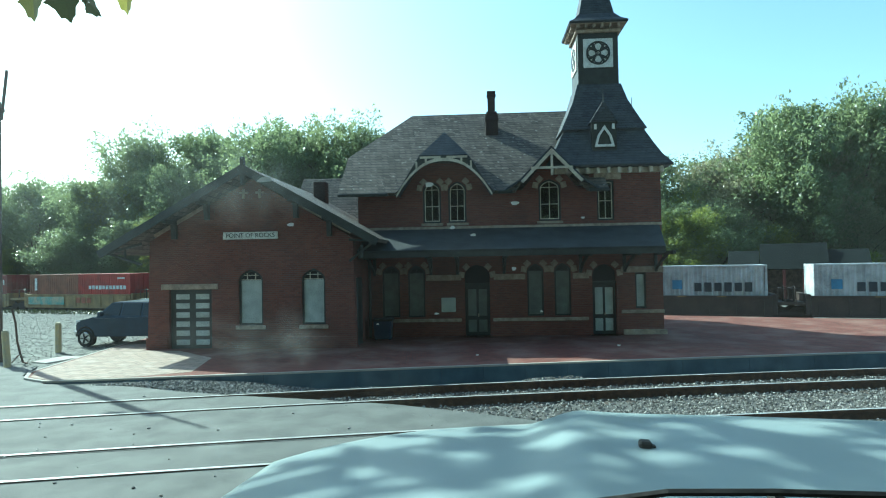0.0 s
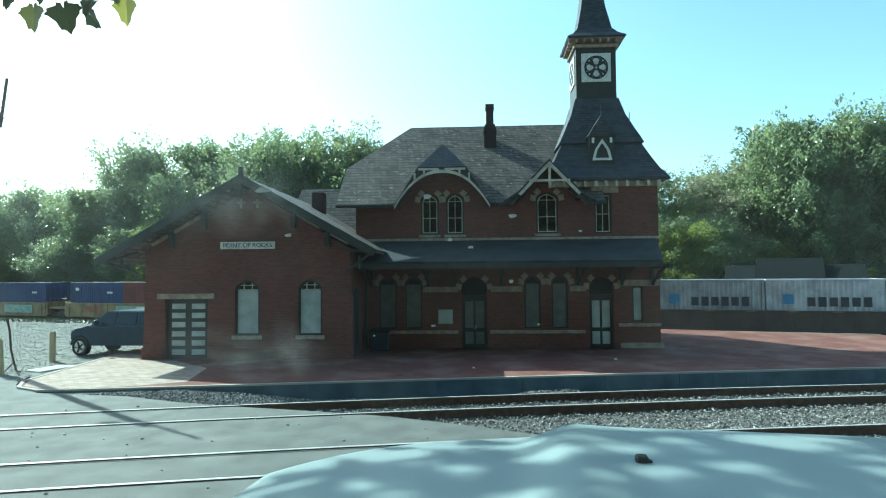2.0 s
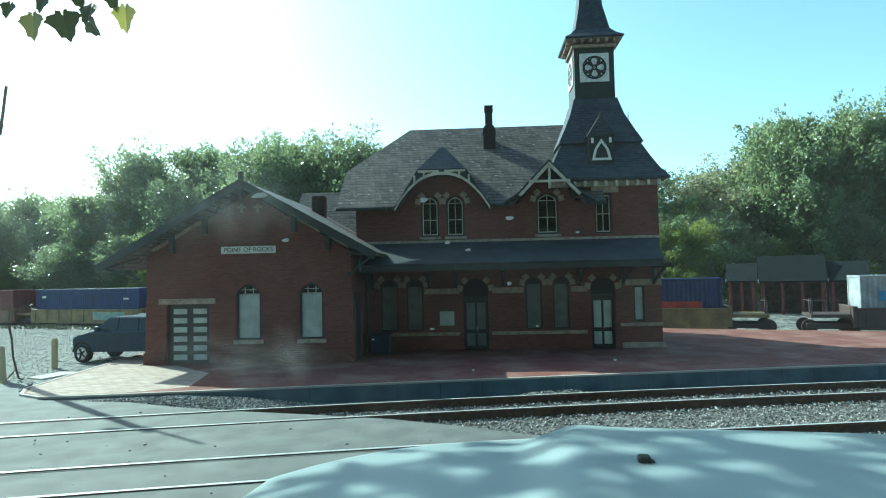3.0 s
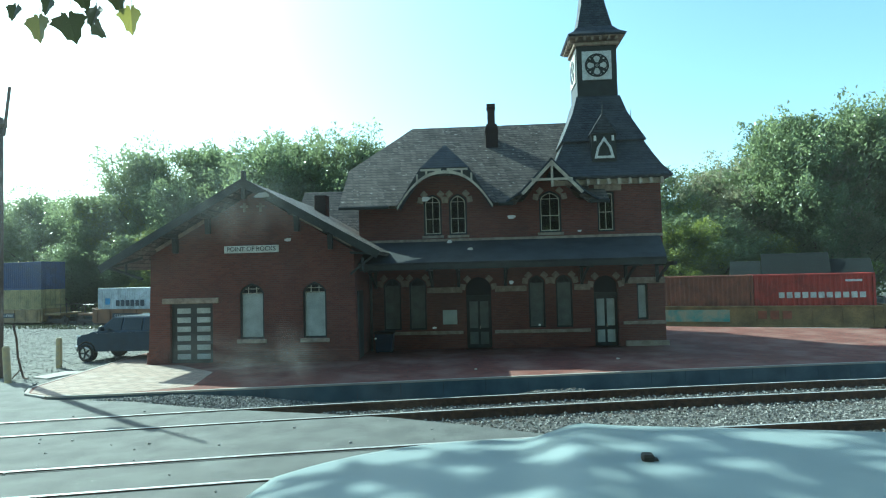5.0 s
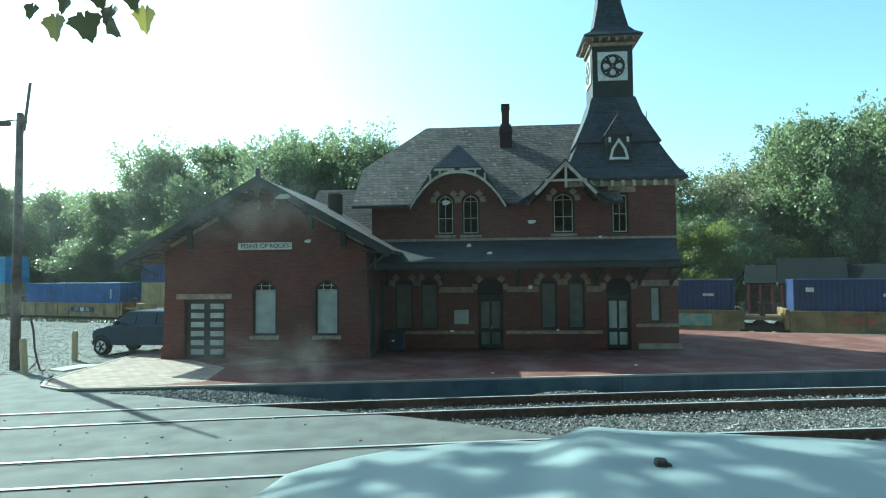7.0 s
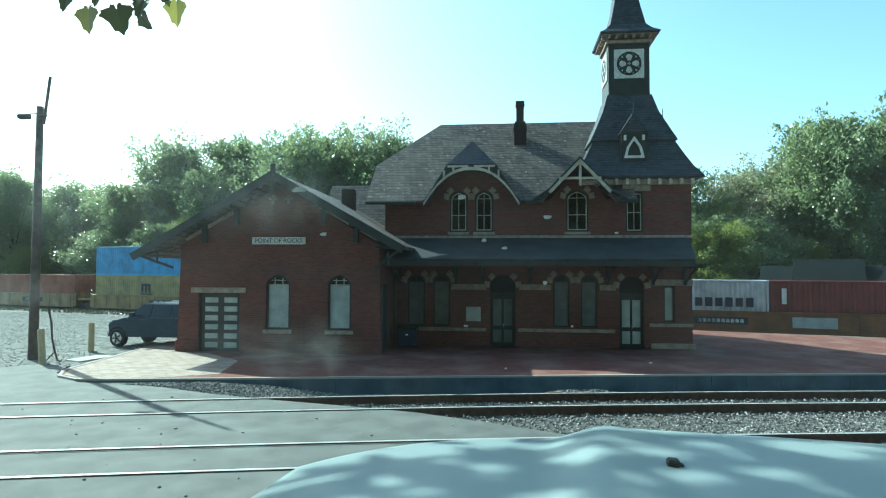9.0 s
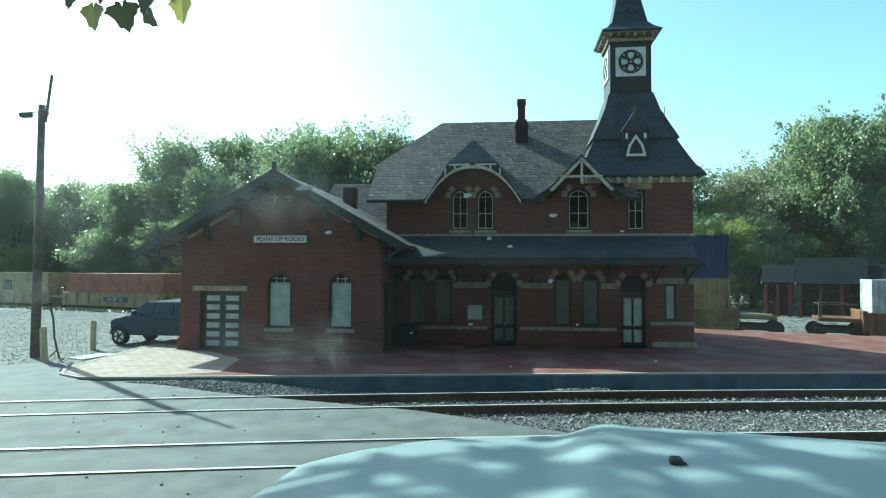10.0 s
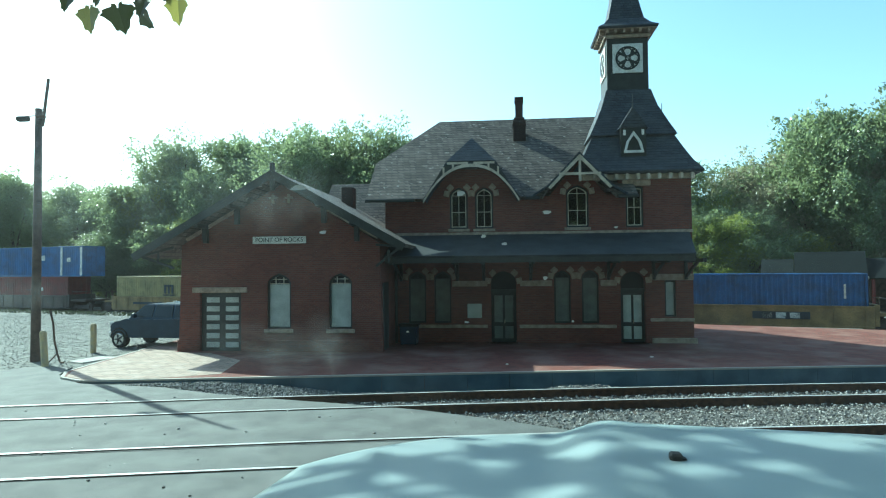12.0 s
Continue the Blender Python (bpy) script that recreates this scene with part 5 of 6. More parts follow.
    hgt, ang = gr.uniform(0.06, 0.22, n), gr.uniform(0, 3.14, n)
    wx, wy = np.cos(ang) * 0.05, np.sin(ang) * 0.05
    vv = np.stack([np.stack([gx - wx, gy - wy, gz], 1), np.stack([gx + wx, gy + wy, gz], 1), np.stack([gx + gr.normal(0, 0.08, n), gy + gr.normal(0, 0.08, n), gz + hgt], 1)], 1).reshape(-1, 3)
    me = bpy.data.meshes.new("verge_grass")
    me.from_pydata(vv.tolist(), [], np.arange(3 * n).reshape(-1, 3).tolist())
    me.materials.append(WEED)
    tagged(new("verge_grass", me), "dry yellow-green grass, darkened as in shade, beside the railway line", "grass", kind="stuff")
    for first, leaf, label in ((0, LEAF, "tangled green undergrowth along the railway line"), (1, LEAF_YELLOW, "yellow-green saplings and vines along the railway line")):
        v, f = leaf_cloud(centres[first::2], 150, rad[first::2], 0.18, rs)
        me = bpy.data.meshes.new("undergrowth")
        me.from_pydata(v.tolist(), [], f.tolist())
        me.materials.append(leaf)
        tagged(new("undergrowth", me), label, "undergrowth", kind="stuff")


# Sheet roofing darkened in its colour to look shaded.
SHED_ROOF = material("shade-darkened sheet roofing", (0.014, 0.018, 0.019), 0.9, 0.0, (0.009, 0.012, 0.013), 1.5, 25, specular=0.08)


# ---- sheds beyond the line ----
def sheds():
    def shed(x, y, width, ridge, eave, label, bays):
        s = empty("shed", pose(x, y, -0.45, 0, 0, -31), label, "shed", "sheds beyond the line")
        h, e, r = width / 2, eave + 0.45, ridge + 0.45
        bm = bmesh.new()
        slab(bm, [(-h, -1.9, e), (h, -1.9, e), (h, 0, r), (-h, 0, r)], 0.1)
        slab(bm, [(-h, 1.9, e), (h, 1.9, e), (h, 0, r), (-h, 0, r)], 0.1)
        part("roof", bm, SHED_ROOF, s)
        part("back_wall", boxed(-h + 0.2, h - 0.2, 0.6, 0.75, 0, e + 0.2), POLE_WOOD, s)
        for k in range(bays + 1):
            x = -h + 0.3 + (2 * h - 0.6) * k / bays
            part("post", boxed(x - 0.1, x + 0.1, -1.7, -1.5, 0, e + 0.05, 0.01), BOX_MAROON, s)
        for x in (-h + 0.15, h - 0.25):
            part("gable_wall", prism(bmesh.new(), [(-0.4, 0), (1.6, 0), (1.6, e), (0, r - 0.15), (-0.4, e + 0.6)], x, x + 0.1, "x"), POLE_WOOD, s)
        part("edge_trim", boxed(-h - 0.02, -h + 0.05, -1.95, -1.85, e - 0.1, e + 0.12), WHITE, s)
    shed(27.7, 43.0, 4.3, 4.25, 2.4, "open timber shed with a grey metal roof", 3)
    shed(24.95, 44.7, 2.1, 3.75, 2.45, "low lean-to shed with a grey metal roof", 2)
    shed(30.7, 41.4, 2.5, 3.75, 2.4, "low lean-to shed with a dark metal roof", 2)


# ---- street furniture ----
def pole_and_bollards():
    p = empty("utility_pole", pose(-15.05, 22.17, 0, -3, -2.0, 0) @ Matrix.Diagonal((1, 1, 1.025, 1)), "weathered timber utility pole with a lamp and mast", "utility pole")
    part("shaft", tube(bmesh.new(), [(0, 0, -0.3), (0.0, 0, 4.5), (0.0, 0, 9.3)], [0.17, 0.145, 0.12], 12), POLE_WOOD, p, smooth=True)
    part("mast", tube(bmesh.new(), [(0.22, -0.1, 8.6), (0.42, -0.1, 10.4)], 0.055, 8), POLE_WOOD, p)
    part("bracket", boxed(0.0, 0.3, -0.16, -0.02, 8.9, 9.0), RAIL, p)
    part("lamp_arm", tube(bmesh.new(), [(0.05, 0, 9.05), (-0.55, -0.1, 9.0)], 0.025, 6), RAIL, p)
    part("lamp_head", boxed(-0.75, -0.3, -0.22, 0.02, 8.82, 9.0, 0.04), METAL_ROOF, p)
    cable = bmesh.new()
    tube(cable, [(-14.35, 21.9, 1.9), (-14.2, 21.85, 1.4), (-14.12, 21.8, 0.8), (-14.0, 21.8, 0.3), (-13.85, 21.7, 0.05), (-13.65, 21.6, 0.03)], 0.035, 6)
    tube(cable, [(-14.05, 21.8, 0.3), (-14.25, 21.7, 0.03)], 0.02, 5)
    tagged(link("guy_cable", cable, RAIL), "dark slack guy cable rising from the gravel", "cable")
    for x, y, tilt, h in ((-13.85, 20.9, -4, 1.25), (-14.18, 24.33, 0, 1.18)):
        b = tagged(link("bollard", tube(bmesh.new(), [(0, 0, -0.1), (0, 0, h - 0.06), (0, 0, h)], [0.11, 0.11, 0.07], 12), BOLLARD, m=pose(x, y, 0, 0, tilt, 0)), "faded yellow steel bollard in the gravel", "bollard", "bollards by the lot")


def pad():
    """A worn concrete slab in the gravel by the bollard."""
    bm = bmesh.new()
    prism(bm, [(-13.7, 21.9), (-12.9, 21.45), (-12.35, 22.9), (-13.2, 23.1)], -0.05, 0.045, "z")
    bmesh.ops.bevel(bm, geom=bm.edges[:], offset=0.02, segments=1, affect="EDGES")
    tagged(link("concrete_pad", bm, CONCRETE), "worn pale concrete slab set in the gravel", "slab")


def litter_bin():
    b = empty("litter_bin", pose(-1.45, 25.4, 0.1, 0, 0, -5.8), "dark blue-grey litter bin against the brick wall", "litter bin")
    bm = bmesh.new()
    prism(bm, [(-0.33, 0.03), (0.33, 0.03), (0.38, 0.78), (-0.38, 0.78)], -0.3, 0.3)
    bmesh.ops.bevel(bm, geom=bm.edges[:], offset=0.03, segments=1, affect="EDGES")
    part("body", bm, PICKUP_BLUE, b)
    part("lid", boxed(-0.42, 0.42, -0.35, 0.33, 0.78, 0.88, 0.03), TYRE, b)
    for x in (-0.28, 0.28):
        part("foot", boxed(x - 0.05, x + 0.05, -0.25, 0.25, 0.0, 0.04), TYRE, b)


# ---- the parked pickup ----
PICKUP_BLUE = material("dark slate-blue car paint", (0.012, 0.034, 0.07), 0.3, 0.0, (0.009, 0.025, 0.052), 3, 20, 0, 0.3, 0.1, detail=0.1)
TYRE = material("black rubber", (0.02, 0.02, 0.02), 0.85)
CHROME = material("bright alloy", (0.6, 0.6, 0.6), 0.25, 0.9, (0.5, 0.5, 0.5), 6, bump=0)
LAMP_LENS = material("clear lamp lens", (0.75, 0.76, 0.75), 0.15, 0.0, (0.6, 0.6, 0.6), 6, bump=0, coat=0.5)
CAR_GLASS = material("dark car glass", (0.02, 0.025, 0.03), 0.05, 0.0, (0.015, 0.02, 0.02), 2, bump=0, specular=0.35)


def pickup():
    p = empty("pickup_truck", pose(-11.8, 26.3, 0.0, 0, 0, 165), "dark slate-blue crew cab pickup parked on gravel", "pickup truck")
    # x forwards, y to its left; half width 1.0
    bm = bmesh.new()
    prof = [(2.42, 0.5), (2.5, 0.75), (2.48, 1.0), (2.38, 1.1), (1.6, 1.2), (1.45, 1.25), (-0.9, 1.27), (-2.9, 1.3), (-2.95, 0.6), (-2.4, 0.5), (2.3, 0.42)]
    prism(bm, prof, -0.98, 0.98)
    bmesh.ops.bevel(bm, geom=[e for e in bm.edges], offset=0.06, segments=2, affect="EDGES")
    part("body", bm, PICKUP_BLUE, p)
    bm = bmesh.new()
    v = []
    for (x0, x1, w, z) in ((1.55, -1.9, 0.95, 1.22), (0.85, -1.75, 0.76, 1.83), (0.65, -1.65, 0.72, 1.88)):
        v.append([bm.verts.new((x, y, z)) for x, y in ((x0, -w), (x0, w), (x1, w), (x1, -w))])
    for a, b in zip(v, v[1:]):
        for k in range(4):
            bm.faces.new((a[k], a[(k + 1) % 4], b[(k + 1) % 4], b[k]))
    bm.faces.new(v[0])
    bm.faces.new(v[-1])
    part("cab", bm, PICKUP_BLUE, p)
    for s in (-1, 1):
        for x0, x1, xt0, xt1 in ((1.25, 0.35, 0.82, 0.33), (0.25, -0.65, 0.23, -0.62), (-0.75, -1.75, -0.72, -1.62)):
            bm = bmesh.new()
            y = lambda z: s * (0.965 - (z - 1.27) / 0.63 * 0.21)
            pts = [(x0, y(1.33), 1.33), (x1, y(1.33), 1.33), (xt1, y(1.83), 1.83), (xt0, y(1.83), 1.83)]
            vs = [bm.verts.new(q) for q in pts]
            bm.faces.new(vs)
            r = bmesh.ops.extrude_face_region(bm, geom=bm.faces[:])
            bmesh.ops.translate(bm, verts=[k for k in r["geom"] if isinstance(k, bmesh.types.BMVert)], vec=(0, -s * 0.02, 0))
            part("side_window", bm, CAR_GLASS, p)
        part("mirror", boxed(1.0, 1.15, s * 1.15 - 0.12, s * 1.15 + 0.12, 1.3, 1.5, 0.03), PICKUP_BLUE, p)
        part("headlamp", boxed(2.3, 2.5, s * 0.78 - 0.17, s * 0.78 + 0.17, 0.92, 1.1, 0.02), LAMP_LENS, p, "clear headlamp")
        for x in (1.98, -1.75):
            wh = part("wheel", tube(bmesh.new(), [(x, s * 0.76, 0.37), (x, s * 1.0, 0.37)], 0.37, 20), TYRE, p)
            part("rim", tube(bmesh.new(), [(x, s * 0.99, 0.37), (x, s * 1.015, 0.37)], [0.27, 0.24], 16), CHROME, wh, "bright alloy rim")
            for k in range(5):
                a = k * 1.2566
                part("spoke", tube(bmesh.new(), [(x, s * 1.02, 0.37), (x + 0.22 * math.cos(a), s * 1.02, 0.37 + 0.22 * math.sin(a))], 0.03, 4), TYRE, wh)
            part("wheel_arch", tube(bmesh.new(), [(x + 0.44 * math.cos(t), s * 0.975, 0.4 + 0.44 * math.sin(t)) for t in (0.1, 0.6, 1.1, 1.57, 2.04, 2.5, 3.0)], 0.04, 5), TYRE, p)
    vs = bmesh.new()
    slab(vs, [(1.5, -0.86, 1.27), (1.5, 0.86, 1.27), (0.88, 0.7, 1.81), (0.88, -0.7, 1.81)], 0.02)
    part("windscreen", vs, CAR_GLASS, p, m=pose(0.02, 0, 0.015))
    part("grille", boxed(2.42, 2.53, -0.55, 0.55, 0.75, 1.08, 0.02), TYRE, p)
    part("bumper", boxed(2.4, 2.6, -0.95, 0.95, 0.48, 0.68, 0.04), CHROME, p)
    part("number_plate", boxed(2.6, 2.61, -0.16, 0.16, 0.52, 0.62), WHITE, p)
    part("roof_marker", boxed(-1.5, 0.6, -0.72, -0.66, 1.88, 1.93), CHROME, p)


# ---- the car that carries the camera ----
CAR_PAINT = material("pale silver-blue car paint", (0.24, 0.285, 0.29), 0.36, 0.0, (0.225, 0.265, 0.27), 2, 40, 0, 0.1, 0.0, detail=0.05)


CAR = pose(0, 0, 0, 0, 0, -12.5)      # the car points a little to the right of the station's front
CC = 0.35                               # its middle, to the right of the driver


def smooth_step(v):
    v = min(max(v, 0), 1)
    return v * v * (3 - 2 * v)


def bonnet_z(x, y):
    c = x - CC
    f = smooth_step((y - 1.0) / 1.3)
    z = 2.708 - 0.02 * (y - 1.3) - 0.12 * max(0, y - 1.95) ** 2
    z -= (0.07 if c < 0 else 0.004) * (abs(c) / 1.2) ** 3
    # raised centre with a crease along its flank
    z += (0.015 + 0.035 * f) * smooth_step((x + 0.12) / 0.24) * smooth_step((2.3 - x) / 1.2)
    z += 0.008 * f * math.exp(-((x - 0.1) / 0.1) ** 2)
    return z


def my_car():
    g = hill(0, 0)
    c = empty("car", CAR @ Matrix.Translation((CC, 0.0, g)), "pale silver-blue car with a creased bonnet parked on the street", "car")
    inv = Matrix.Translation((-CC, 0, -g))
    bm = bmesh.new()
    nx, ny = 90, 40

    def edge_front(x):
        return 2.34 - (0.34 if x < CC else 0.1) * (abs(x - CC) / 1.32) ** 3
    grid = [[None] * (ny + 1) for _ in range(nx + 1)]
    for i in range(nx + 1):
        x = CC - 1.32 + 2.64 * i / nx
        for j in range(ny + 1):
            y = 1.12 + (edge_front(x) - 1.12) * j / ny
            grid[i][j] = bm.verts.new((x, y, bonnet_z(x, y)))
    for i in range(nx):
        for j in range(ny):
            bm.faces.new((grid[i][j], grid[i + 1][j], grid[i + 1][j + 1], grid[i][j + 1]))
    r = bmesh.ops.extrude_edge_only(bm, edges=[e for e in bm.edges if e.is_boundary])
    for v in (k for k in r["geom"] if isinstance(k, bmesh.types.BMVert)):
        v.co.z -= 0.05
        v.co.y += 0.03 if v.co.y > 1.5 else 0
    part("bonnet", bm, CAR_PAINT, c, "pale silver-blue creased bonnet", True, inv)
    nz = bmesh.new()
    box(nz, -0.018, 0.018, -0.02, 0.02, -0.01, 0.018, 0.006)
    box(nz, 0.016, 0.03, -0.01, 0.015, -0.01, 0.004, 0.002)
    part("washer_nozzle", nz, TYRE, c, "black washer nozzle", m=inv @ Matrix.Translation((0.276, 1.87, bonnet_z(0.276, 1.87))))
    part("cowl", boxed(CC - 1.0, CC + 1.0, 1.0, 1.118, 2.58, 2.66, 0.01), TYRE, c, "black plastic cowl", m=inv)
    for s in (-1, 1):
        bm = bmesh.new()
        prism(bm, [(0.4, 1.75), (1.2, 2.5), (1.8, 2.48), (2.0, 2.3), (2.05, 1.75), (1.9, 1.6), (0.6, 1.6)], CC + s * 1.14 - 0.09, CC + s * 1.14 + 0.08, "x")
        part("wing", bm, CAR_PAINT, c, m=inv)
        part("wheel", tube(bmesh.new(), [(CC + s * 0.8, 1.5, 0.36 + g), (CC + s * 1.02, 1.5, 0.36 + g)], 0.36, 20), TYRE, c, m=inv)
    windscreen(c, inv)
    part("front_panel", boxed(CC - 0.9, CC + 0.9, 2.05, 2.28, 1.6, 2.52, 0.04), CAR_PAINT, c, m=inv)
    return c


def dusty_glass(name):
    """Windscreen: clear, with Fresnel gloss and a thin uneven dust film doubling as reflected veil."""
    m = clear_glass(name, (0.93, 0.97, 0.96), 0.6, 0.01)
    nt = m.node_tree
    out = nt.nodes["Material Output"]
    old = out.inputs["Surface"].links[0].from_socket
    dust, mix, co, n, ramp = (nt.nodes.new("ShaderNode" + k) for k in ("BsdfTranslucent", "MixShader", "TexCoord", "TexNoise", "MapRange"))
    dust.inputs["Color"].default_value = (0.75, 0.78, 0.74, 1)
    n.inputs["Scale"].default_value, n.inputs["Detail"].default_value = 2.4, 5
    ramp.inputs["From Min"].default_value, ramp.inputs["From Max"].default_value = 0.35, 0.75
    ramp.inputs["To Min"].default_value, ramp.inputs["To Max"].default_value = 0.0005, 0.009
    nt.links.new(co.outputs["Object"], n.inputs["Vector"])
    nt.links.new(n.outputs["Fac"], ramp.inputs["Value"])
    nt.links.new(ramp.outputs["Result"], mix.inputs[0])
    nt.links.new(old, mix.inputs[1])
    nt.links.new(dust.outputs[0], mix.inputs[2])
    nt.links.new(mix.outputs[0], out.inputs["Surface"])
    return m


def smear_film():
    """Smear film that also paints in glare: densest at the middle of its patch, streaky, thinning out to nothing at the
    rim.
    """
    m = bpy.data.materials.new("windscreen smears and glare veil")
    m.use_nodes = True
    nt = m.node_tree
    nt.nodes.remove(nt.nodes["Principled BSDF"])
    out = nt.nodes["Material Output"]
    co, grad, n, up, rng, mul, clear, film, mix = (nt.nodes.new("ShaderNode" + k) for k in ("TexCoord", "TexGradient", "TexNoise", "Mapping", "MapRange", "Math", "BsdfTransparent", "BsdfTranslucent", "MixShader"))
    grad.gradient_type = "SPHERICAL"
    nt.links.new(co.outputs["Object"], grad.inputs["Vector"])
    up.inputs["Scale"].default_value = (2.2, 1.0, 1.2)
    nt.links.new(co.outputs["Object"], up.inputs["Vector"])
    nt.links.new(up.outputs[0], n.inputs["Vector"])
    n.inputs["Scale"].default_value, n.inputs["Detail"].default_value = 1.6, 5
    rng.inputs["From Min"].default_value, rng.inputs["From Max"].default_value = 0.3, 0.75
    rng.inputs["To Max"].default_value = 0.055
    nt.links.new(n.outputs["Fac"], rng.inputs["Value"])
    mul.operation = "MULTIPLY"
    nt.links.new(grad.outputs["Fac"], mul.inputs[0])
    nt.links.new(rng.outputs["Result"], mul.inputs[1])
    film.inputs["Color"].default_value = (0.74, 0.8, 0.78, 1)
    nt.links.new(mul.outputs[0], mix.inputs[0])
    nt.links.new(clear.outputs[0], mix.inputs[1])
    nt.links.new(film.outputs[0], mix.inputs[2])
    nt.links.new(mix.outputs[0], out.inputs["Surface"])
    return m


def windscreen(c, inv):
    """The raked pane before the driver, with dried insect marks on it."""
    low, high = Vector((0, 1.1, 2.66)), Vector((0, 0.22, 3.98))
    bm = bmesh.new()
    vs = [bm.verts.new((x, p.y, p.z)) for p, x in ((low, -1.15), (low, 1.9), (high, 1.75), (high, -1.0))]
    bm.faces.new(vs)
    ws = part("windscreen", bm, dusty_glass("dusty windscreen glass"), c, "dusty clear windscreen with insect marks", m=inv)
    ws.visible_shadow = False
    nrm = (high - low).normalized().cross(Vector((1, 0, 0))).normalized()
    film = smear_film()
    rake = math.degrees(math.atan2(high.y - low.y, high.z - low.z))
    # patches laid where glare veils the view, the widest over the left trees
    for x, z, w, h in ((-0.39, 3.195, 0.13, 0.05), (-0.318, 3.2, 0.03, 0.06), (-0.505, 3.025, 0.05, 0.1), (-0.78, 3.27, 0.12, 0.045), (-0.335, 3.385, 0.11, 0.06), (-0.58, 3.44, 0.34, 0.2)):
        y = low.y + (high.y - low.y) * (z - low.z) / (high.z - low.z)
        bm = bmesh.new()
        bm.faces.new([bm.verts.new((math.cos(k * math.pi / 12), 0, math.sin(k * math.pi / 12))) for k in range(24)])
        part("haze_smear", bm, film, ws, m=Matrix.Translation((x, y - 0.003, z)) @ pose(0, 0, 0, -rake, 0, 0) @ Matrix.Diagonal((w, 1, h, 1))).visible_shadow = False
    # the parked wiper along the foot of the pane
    bm = bmesh.new()
    line = [Vector(p) + Vector((0, 0.006, -0.012)) for p in ((-0.16, 0.945, 2.892), (0.016, 0.912, 2.942), (0.164, 0.887, 2.979), (0.3, 0.881, 2.988), (0.43, 0.879, 2.991), (0.6, 0.878, 2.992))]
    tube(bm, line, 0.0055, 6)
    part("wiper_blade", bm, TYRE, c, "black wiper blade", m=inv)
    part("wiper_arm", tube(bmesh.new(), [line[3] + Vector((0, 0.012, -0.012)), Vector((0.62, 1.02, 2.82)), Vector((0.95, 1.12, 2.68))], [0.008, 0.012, 0.016], 6), TYRE, c, "black wiper arm", m=inv)
    # bearing and slope of each mark from the driver's eye, and its size
    for bx, bz, sx, sz in ((-0.242, 0.137, 0.0085, 0.0045), (-0.2, 0.062, 0.004, 0.003), (0.03, 0.125, 0.0042, 0.004), (0.174, 0.092, 0.0042, 0.003), (0.068, 0.053, 0.0026, 0.0028), (0.103, 0.04, 0.003, 0.0022),
                           (0.17, -0.018, 0.0024, 0.003), (0.038, -0.09, 0.0028, 0.0016), (0.29, 0.066, 0.002, 0.0016), (-0.06, -0.105, 0.0016, 0.0014), (0.105, -0.16, 0.0018, 0.0012), (0.345, -0.15, 0.002, 0.0012), (0.215, -0.09, 0.0014, 0.0018)):
        way = CAR.inverted().to_3x3() @ Vector((bx, 1, bz))
        d = (low - Vector((0, 0, H))).dot(nrm) / way.dot(nrm)
        p = Vector((0, 0, H)) + way * d * 0.992
        bm = bmesh.new()
        rim = [bm.verts.new((sx * math.cos(a) * (1 + 0.25 * math.sin(3 * a + bx * 40)), 0, sz * math.sin(a) * (1 + 0.2 * math.cos(2 * a)))) for a in (k * math.pi / 6 for k in range(12))]
        bm.faces.new(rim)
        part("insect_mark", bm, WHITE, ws, m=Matrix.Translation(p) @ pose(0, 0, 0, -33, 0, 0)).visible_shadow = False


# ---- the street tree whose lowest leaves hang into view ----
# Near leaves carry their backlit darkness in the colour itself.
LEAF_NEAR = leafy("sycamore leaf", (0.02, 0.03, 0.014), (0.045, 0.055, 0.024), (0.08, 0.1, 0.03), 0.12)
LEAF_GOLD = leafy("yellow sycamore leaf", (0.25, 0.24, 0.06), (0.35, 0.32, 0.08), (0.45, 0.42, 0.1), 0.35)


LEAF_MIXED = leafy("half-turned sycamore leaf", (0.05, 0.055, 0.02), (0.2, 0.19, 0.05), (0.2, 0.2, 0.06), 0.25)


def lobed_leaf(bm, m, size):
    """A five-lobed leaf with toothed, pointed lobes, slightly folded along its rib."""
    tips = ((-150, 0.5), (-82, 0.86), (0, 1.15), (82, 0.86), (150, 0.5))
    ring = [(-180, 0.12)]
    for (a, r), (b, q) in zip(tips, tips[1:] + ((180, 0.12),)):
        ring += [(a - 19, r * 0.8), (a - 9, r * 0.84), (a, r), (a + 11, r * 0.8), (a + 20, r * 0.84), ((a + b) / 2 + 2, 0.58 * max(r, q))]
    pts = []
    for a, r in ring[:-1]:
        x, y = size * r * math.sin(radians(a)), size * r * math.cos(radians(a))
        pts.append((x, y, 0.18 * abs(x) - 0.12 * y * abs(y) / size))
    vs = [bm.verts.new(m @ Vector(p)) for p in pts]
    c = bm.verts.new(m @ Vector((0, 0, 0)))
    for k in range(len(vs)):
        bm.faces.new((c, vs[k], vs[(k + 1) % len(vs)]))


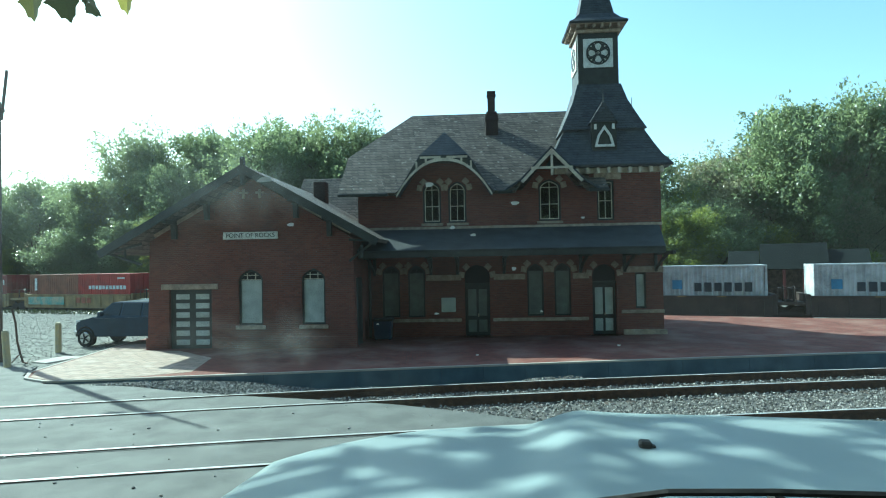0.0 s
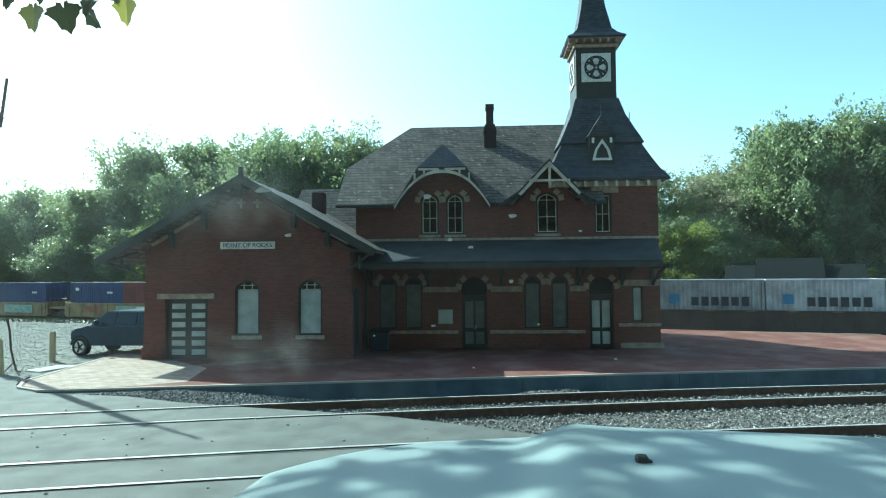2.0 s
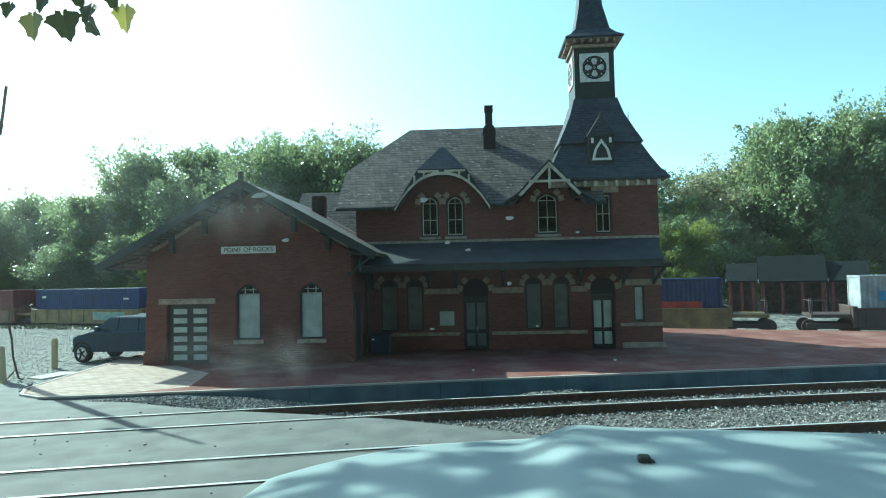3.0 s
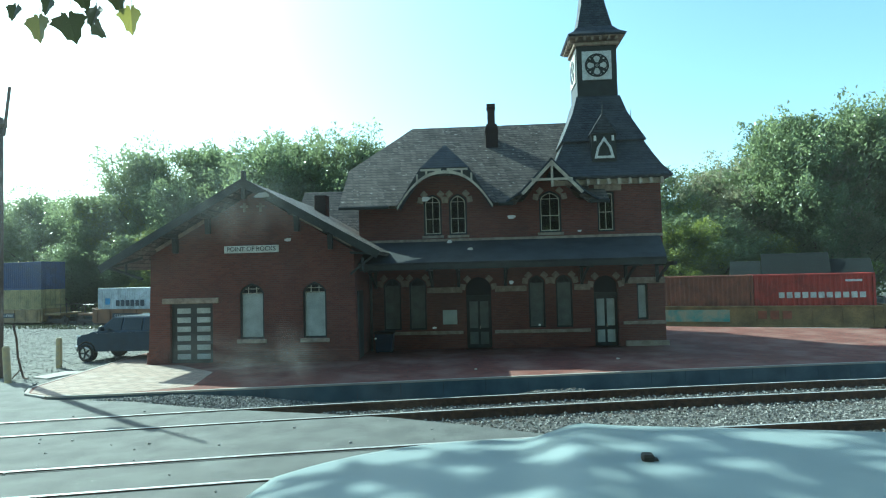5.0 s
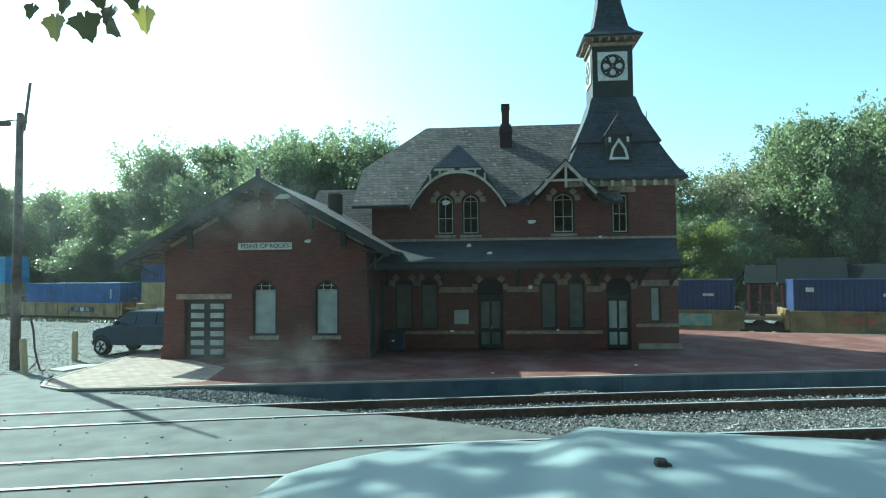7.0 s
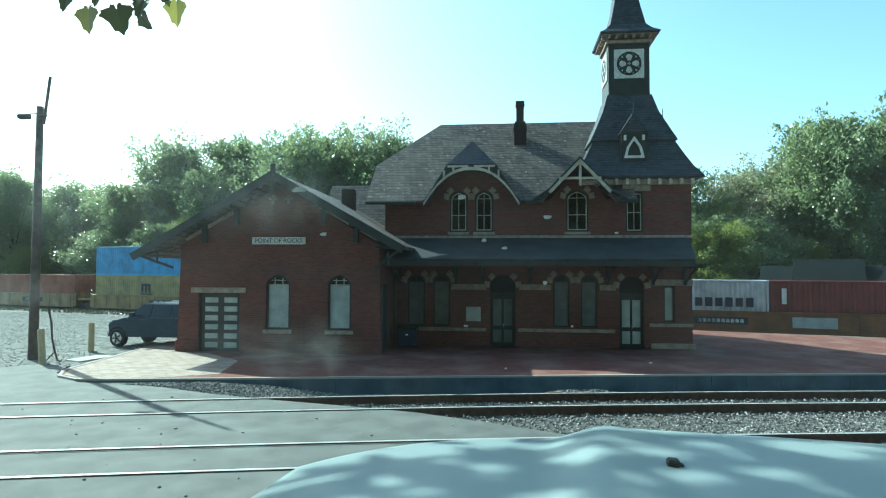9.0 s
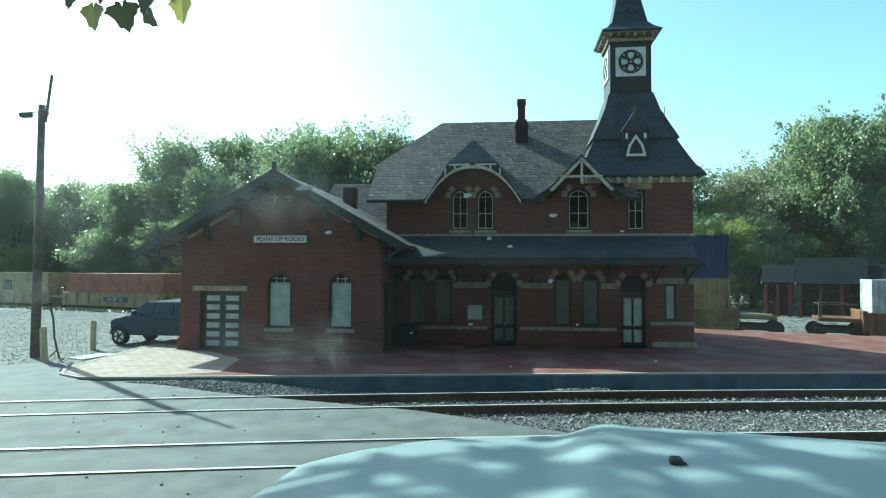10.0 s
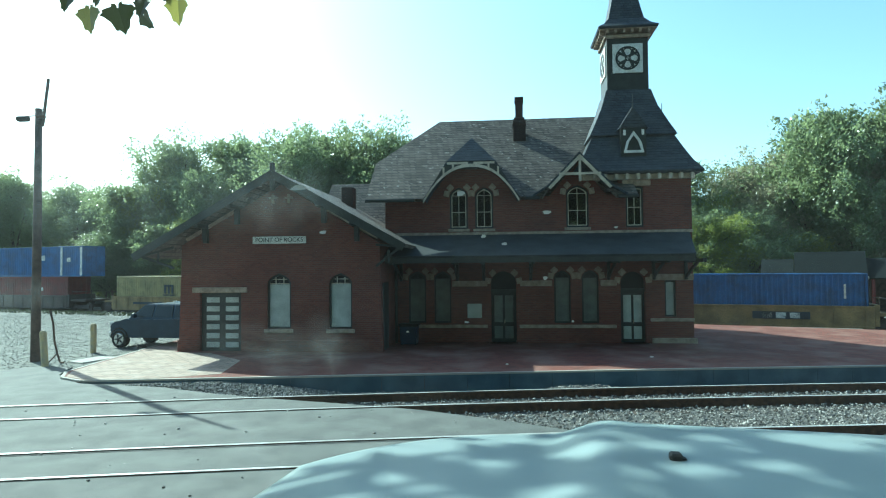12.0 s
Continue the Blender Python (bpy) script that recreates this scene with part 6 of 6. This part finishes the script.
def street_tree():
    rng = random.Random(8)
    t = empty("street_tree", pose(-8.6, 4.2, hill(0, 4.2)), "broad street tree with a few yellowing lobed leaves", "tree")
    inv = t.matrix_basis.inverted()
    bm = bmesh.new()
    tube(bm, [(-8.6, 4.2, 0.3), (-8.5, 4.25, 3.0), (-8.2, 4.4, 6.0), (-7.6, 4.8, 8.5)], [0.34, 0.28, 0.22, 0.14], 10)
    boughs = []
    for k in range(15):
        b = Vector((-8.0, 4.5, 6.3 + rng.uniform(-0.6, 1.2)))
        y = 4.2 + k * 0.16
        e = Vector((-1.0 - (y - 4.2) * 0.45 + rng.uniform(-0.6, 0.3), y + rng.uniform(-0.08, 0.08), 3.8 + 0.5 * y + rng.uniform(0, 0.25)))
        mid = Vector((e.x - 3.4, y + rng.uniform(-0.1, 0.1), e.z + rng.uniform(0.05, 0.3)))
        tube(bm, [b, mid, mid.lerp(e, 0.6), e], [0.06, 0.035, 0.02, 0.008], 6)
        boughs.append((mid, e))
    part("trunk", bm, BARK, t, m=inv)
    bm = bmesh.new()
    knots = [b.lerp(e, rng.uniform(0.0, 1.02)) + Vector((0, rng.gauss(0, 0.03), rng.gauss(0, 0.04))) for b, e in boughs for _ in range(4)]
    for q in range(430):
        p = knots[q % len(knots)] + Vector((rng.gauss(0, 0.17), rng.gauss(0, 0.045), rng.gauss(0, 0.05)))
        lobed_leaf(bm, Matrix.Translation(p) @ pose(0, 0, 0, rng.uniform(-40, 60), rng.uniform(-40, 40), rng.uniform(0, 360)), rng.uniform(0.08, 0.13))
    part("crown", bm, LEAF_NEAR, t, m=inv)
    sprig = part("leaf_sprig", tube(bmesh.new(), [(-0.35, 0.1, 0.75), (-0.1, 0.0, 0.5), (0.15, -0.05, 0.38), (0.55, 0, 0.33)], [0.012, 0.009, 0.007, 0.004], 5), BARK, t, m=inv @ Matrix.Translation(SPRIG))
    for x, z, size, roll, turn, mat in ((-0.27, 0.24, 0.09, 165, 20, LEAF_NEAR), (-0.07, 0.12, 0.14, 178, 25, LEAF_MIXED), (0.19, 0.13, 0.16, 196, -15, LEAF_NEAR), (0.42, 0.21, 0.12, 170, 40, LEAF_NEAR), (0.42, 0.08, 0.1, 215, 62, LEAF_NEAR),
                                  (0.72, 0.19, 0.14, 172, 30, LEAF_GOLD), (0.02, 0.3, 0.1, 150, 30, LEAF_NEAR), (0.3, 0.34, 0.1, 200, -30, LEAF_NEAR), (0.6, 0.34, 0.1, 185, 10, LEAF_NEAR)):
        bm = bmesh.new()
        lobed_leaf(bm, pose(x, 0.0, z, 90, 0, 0) @ pose(0, 0, 0, rng.uniform(-15, 15), turn * 0.6, roll), size * 1.2)
        tube(bm, [(x, 0, z + 0.02), (x + 0.01, 0, z + 0.2)], 0.003, 4)
        part("leaf", bm, mat, sprig, {"yellow sycamore leaf": "yellow leaf", "half-turned sycamore leaf": "dark leaf yellowing at its tip"}.get(mat.name, ""))
    return t, sprig


SPRIG = Vector((-3.08, 5.3, 5.5))

train()
woods()
sheds()
pole_and_bollards()
pickup()
litter_bin()
pad()
my_car()
tree, sprig = street_tree()


def motions():
    times = [k * 0.5 for k in range(25)]
    for thing, q, z in MOVERS:
        walk(thing, [(t, on_line(q + run(t), z)) for t in times])
    base = sprig.matrix_basis.copy()
    sway = ((0, -0.14, 0.02), (1.5, -0.15, 0.0), (2.5, -0.145, 0.0), (4.0, -0.12, -0.02), (5.5, -0.11, -0.02), (6.5, -0.165, -0.04), (8.0, -0.09, -0.02), (9.5, -0.02, -0.01), (10.5, 0.0, 0.0), (12.0, 0.0, 0.0))
    walk(sprig, [(t, Matrix.Translation((dx, 0, dz)) @ base) for t, dx, dz in sway])


motions()
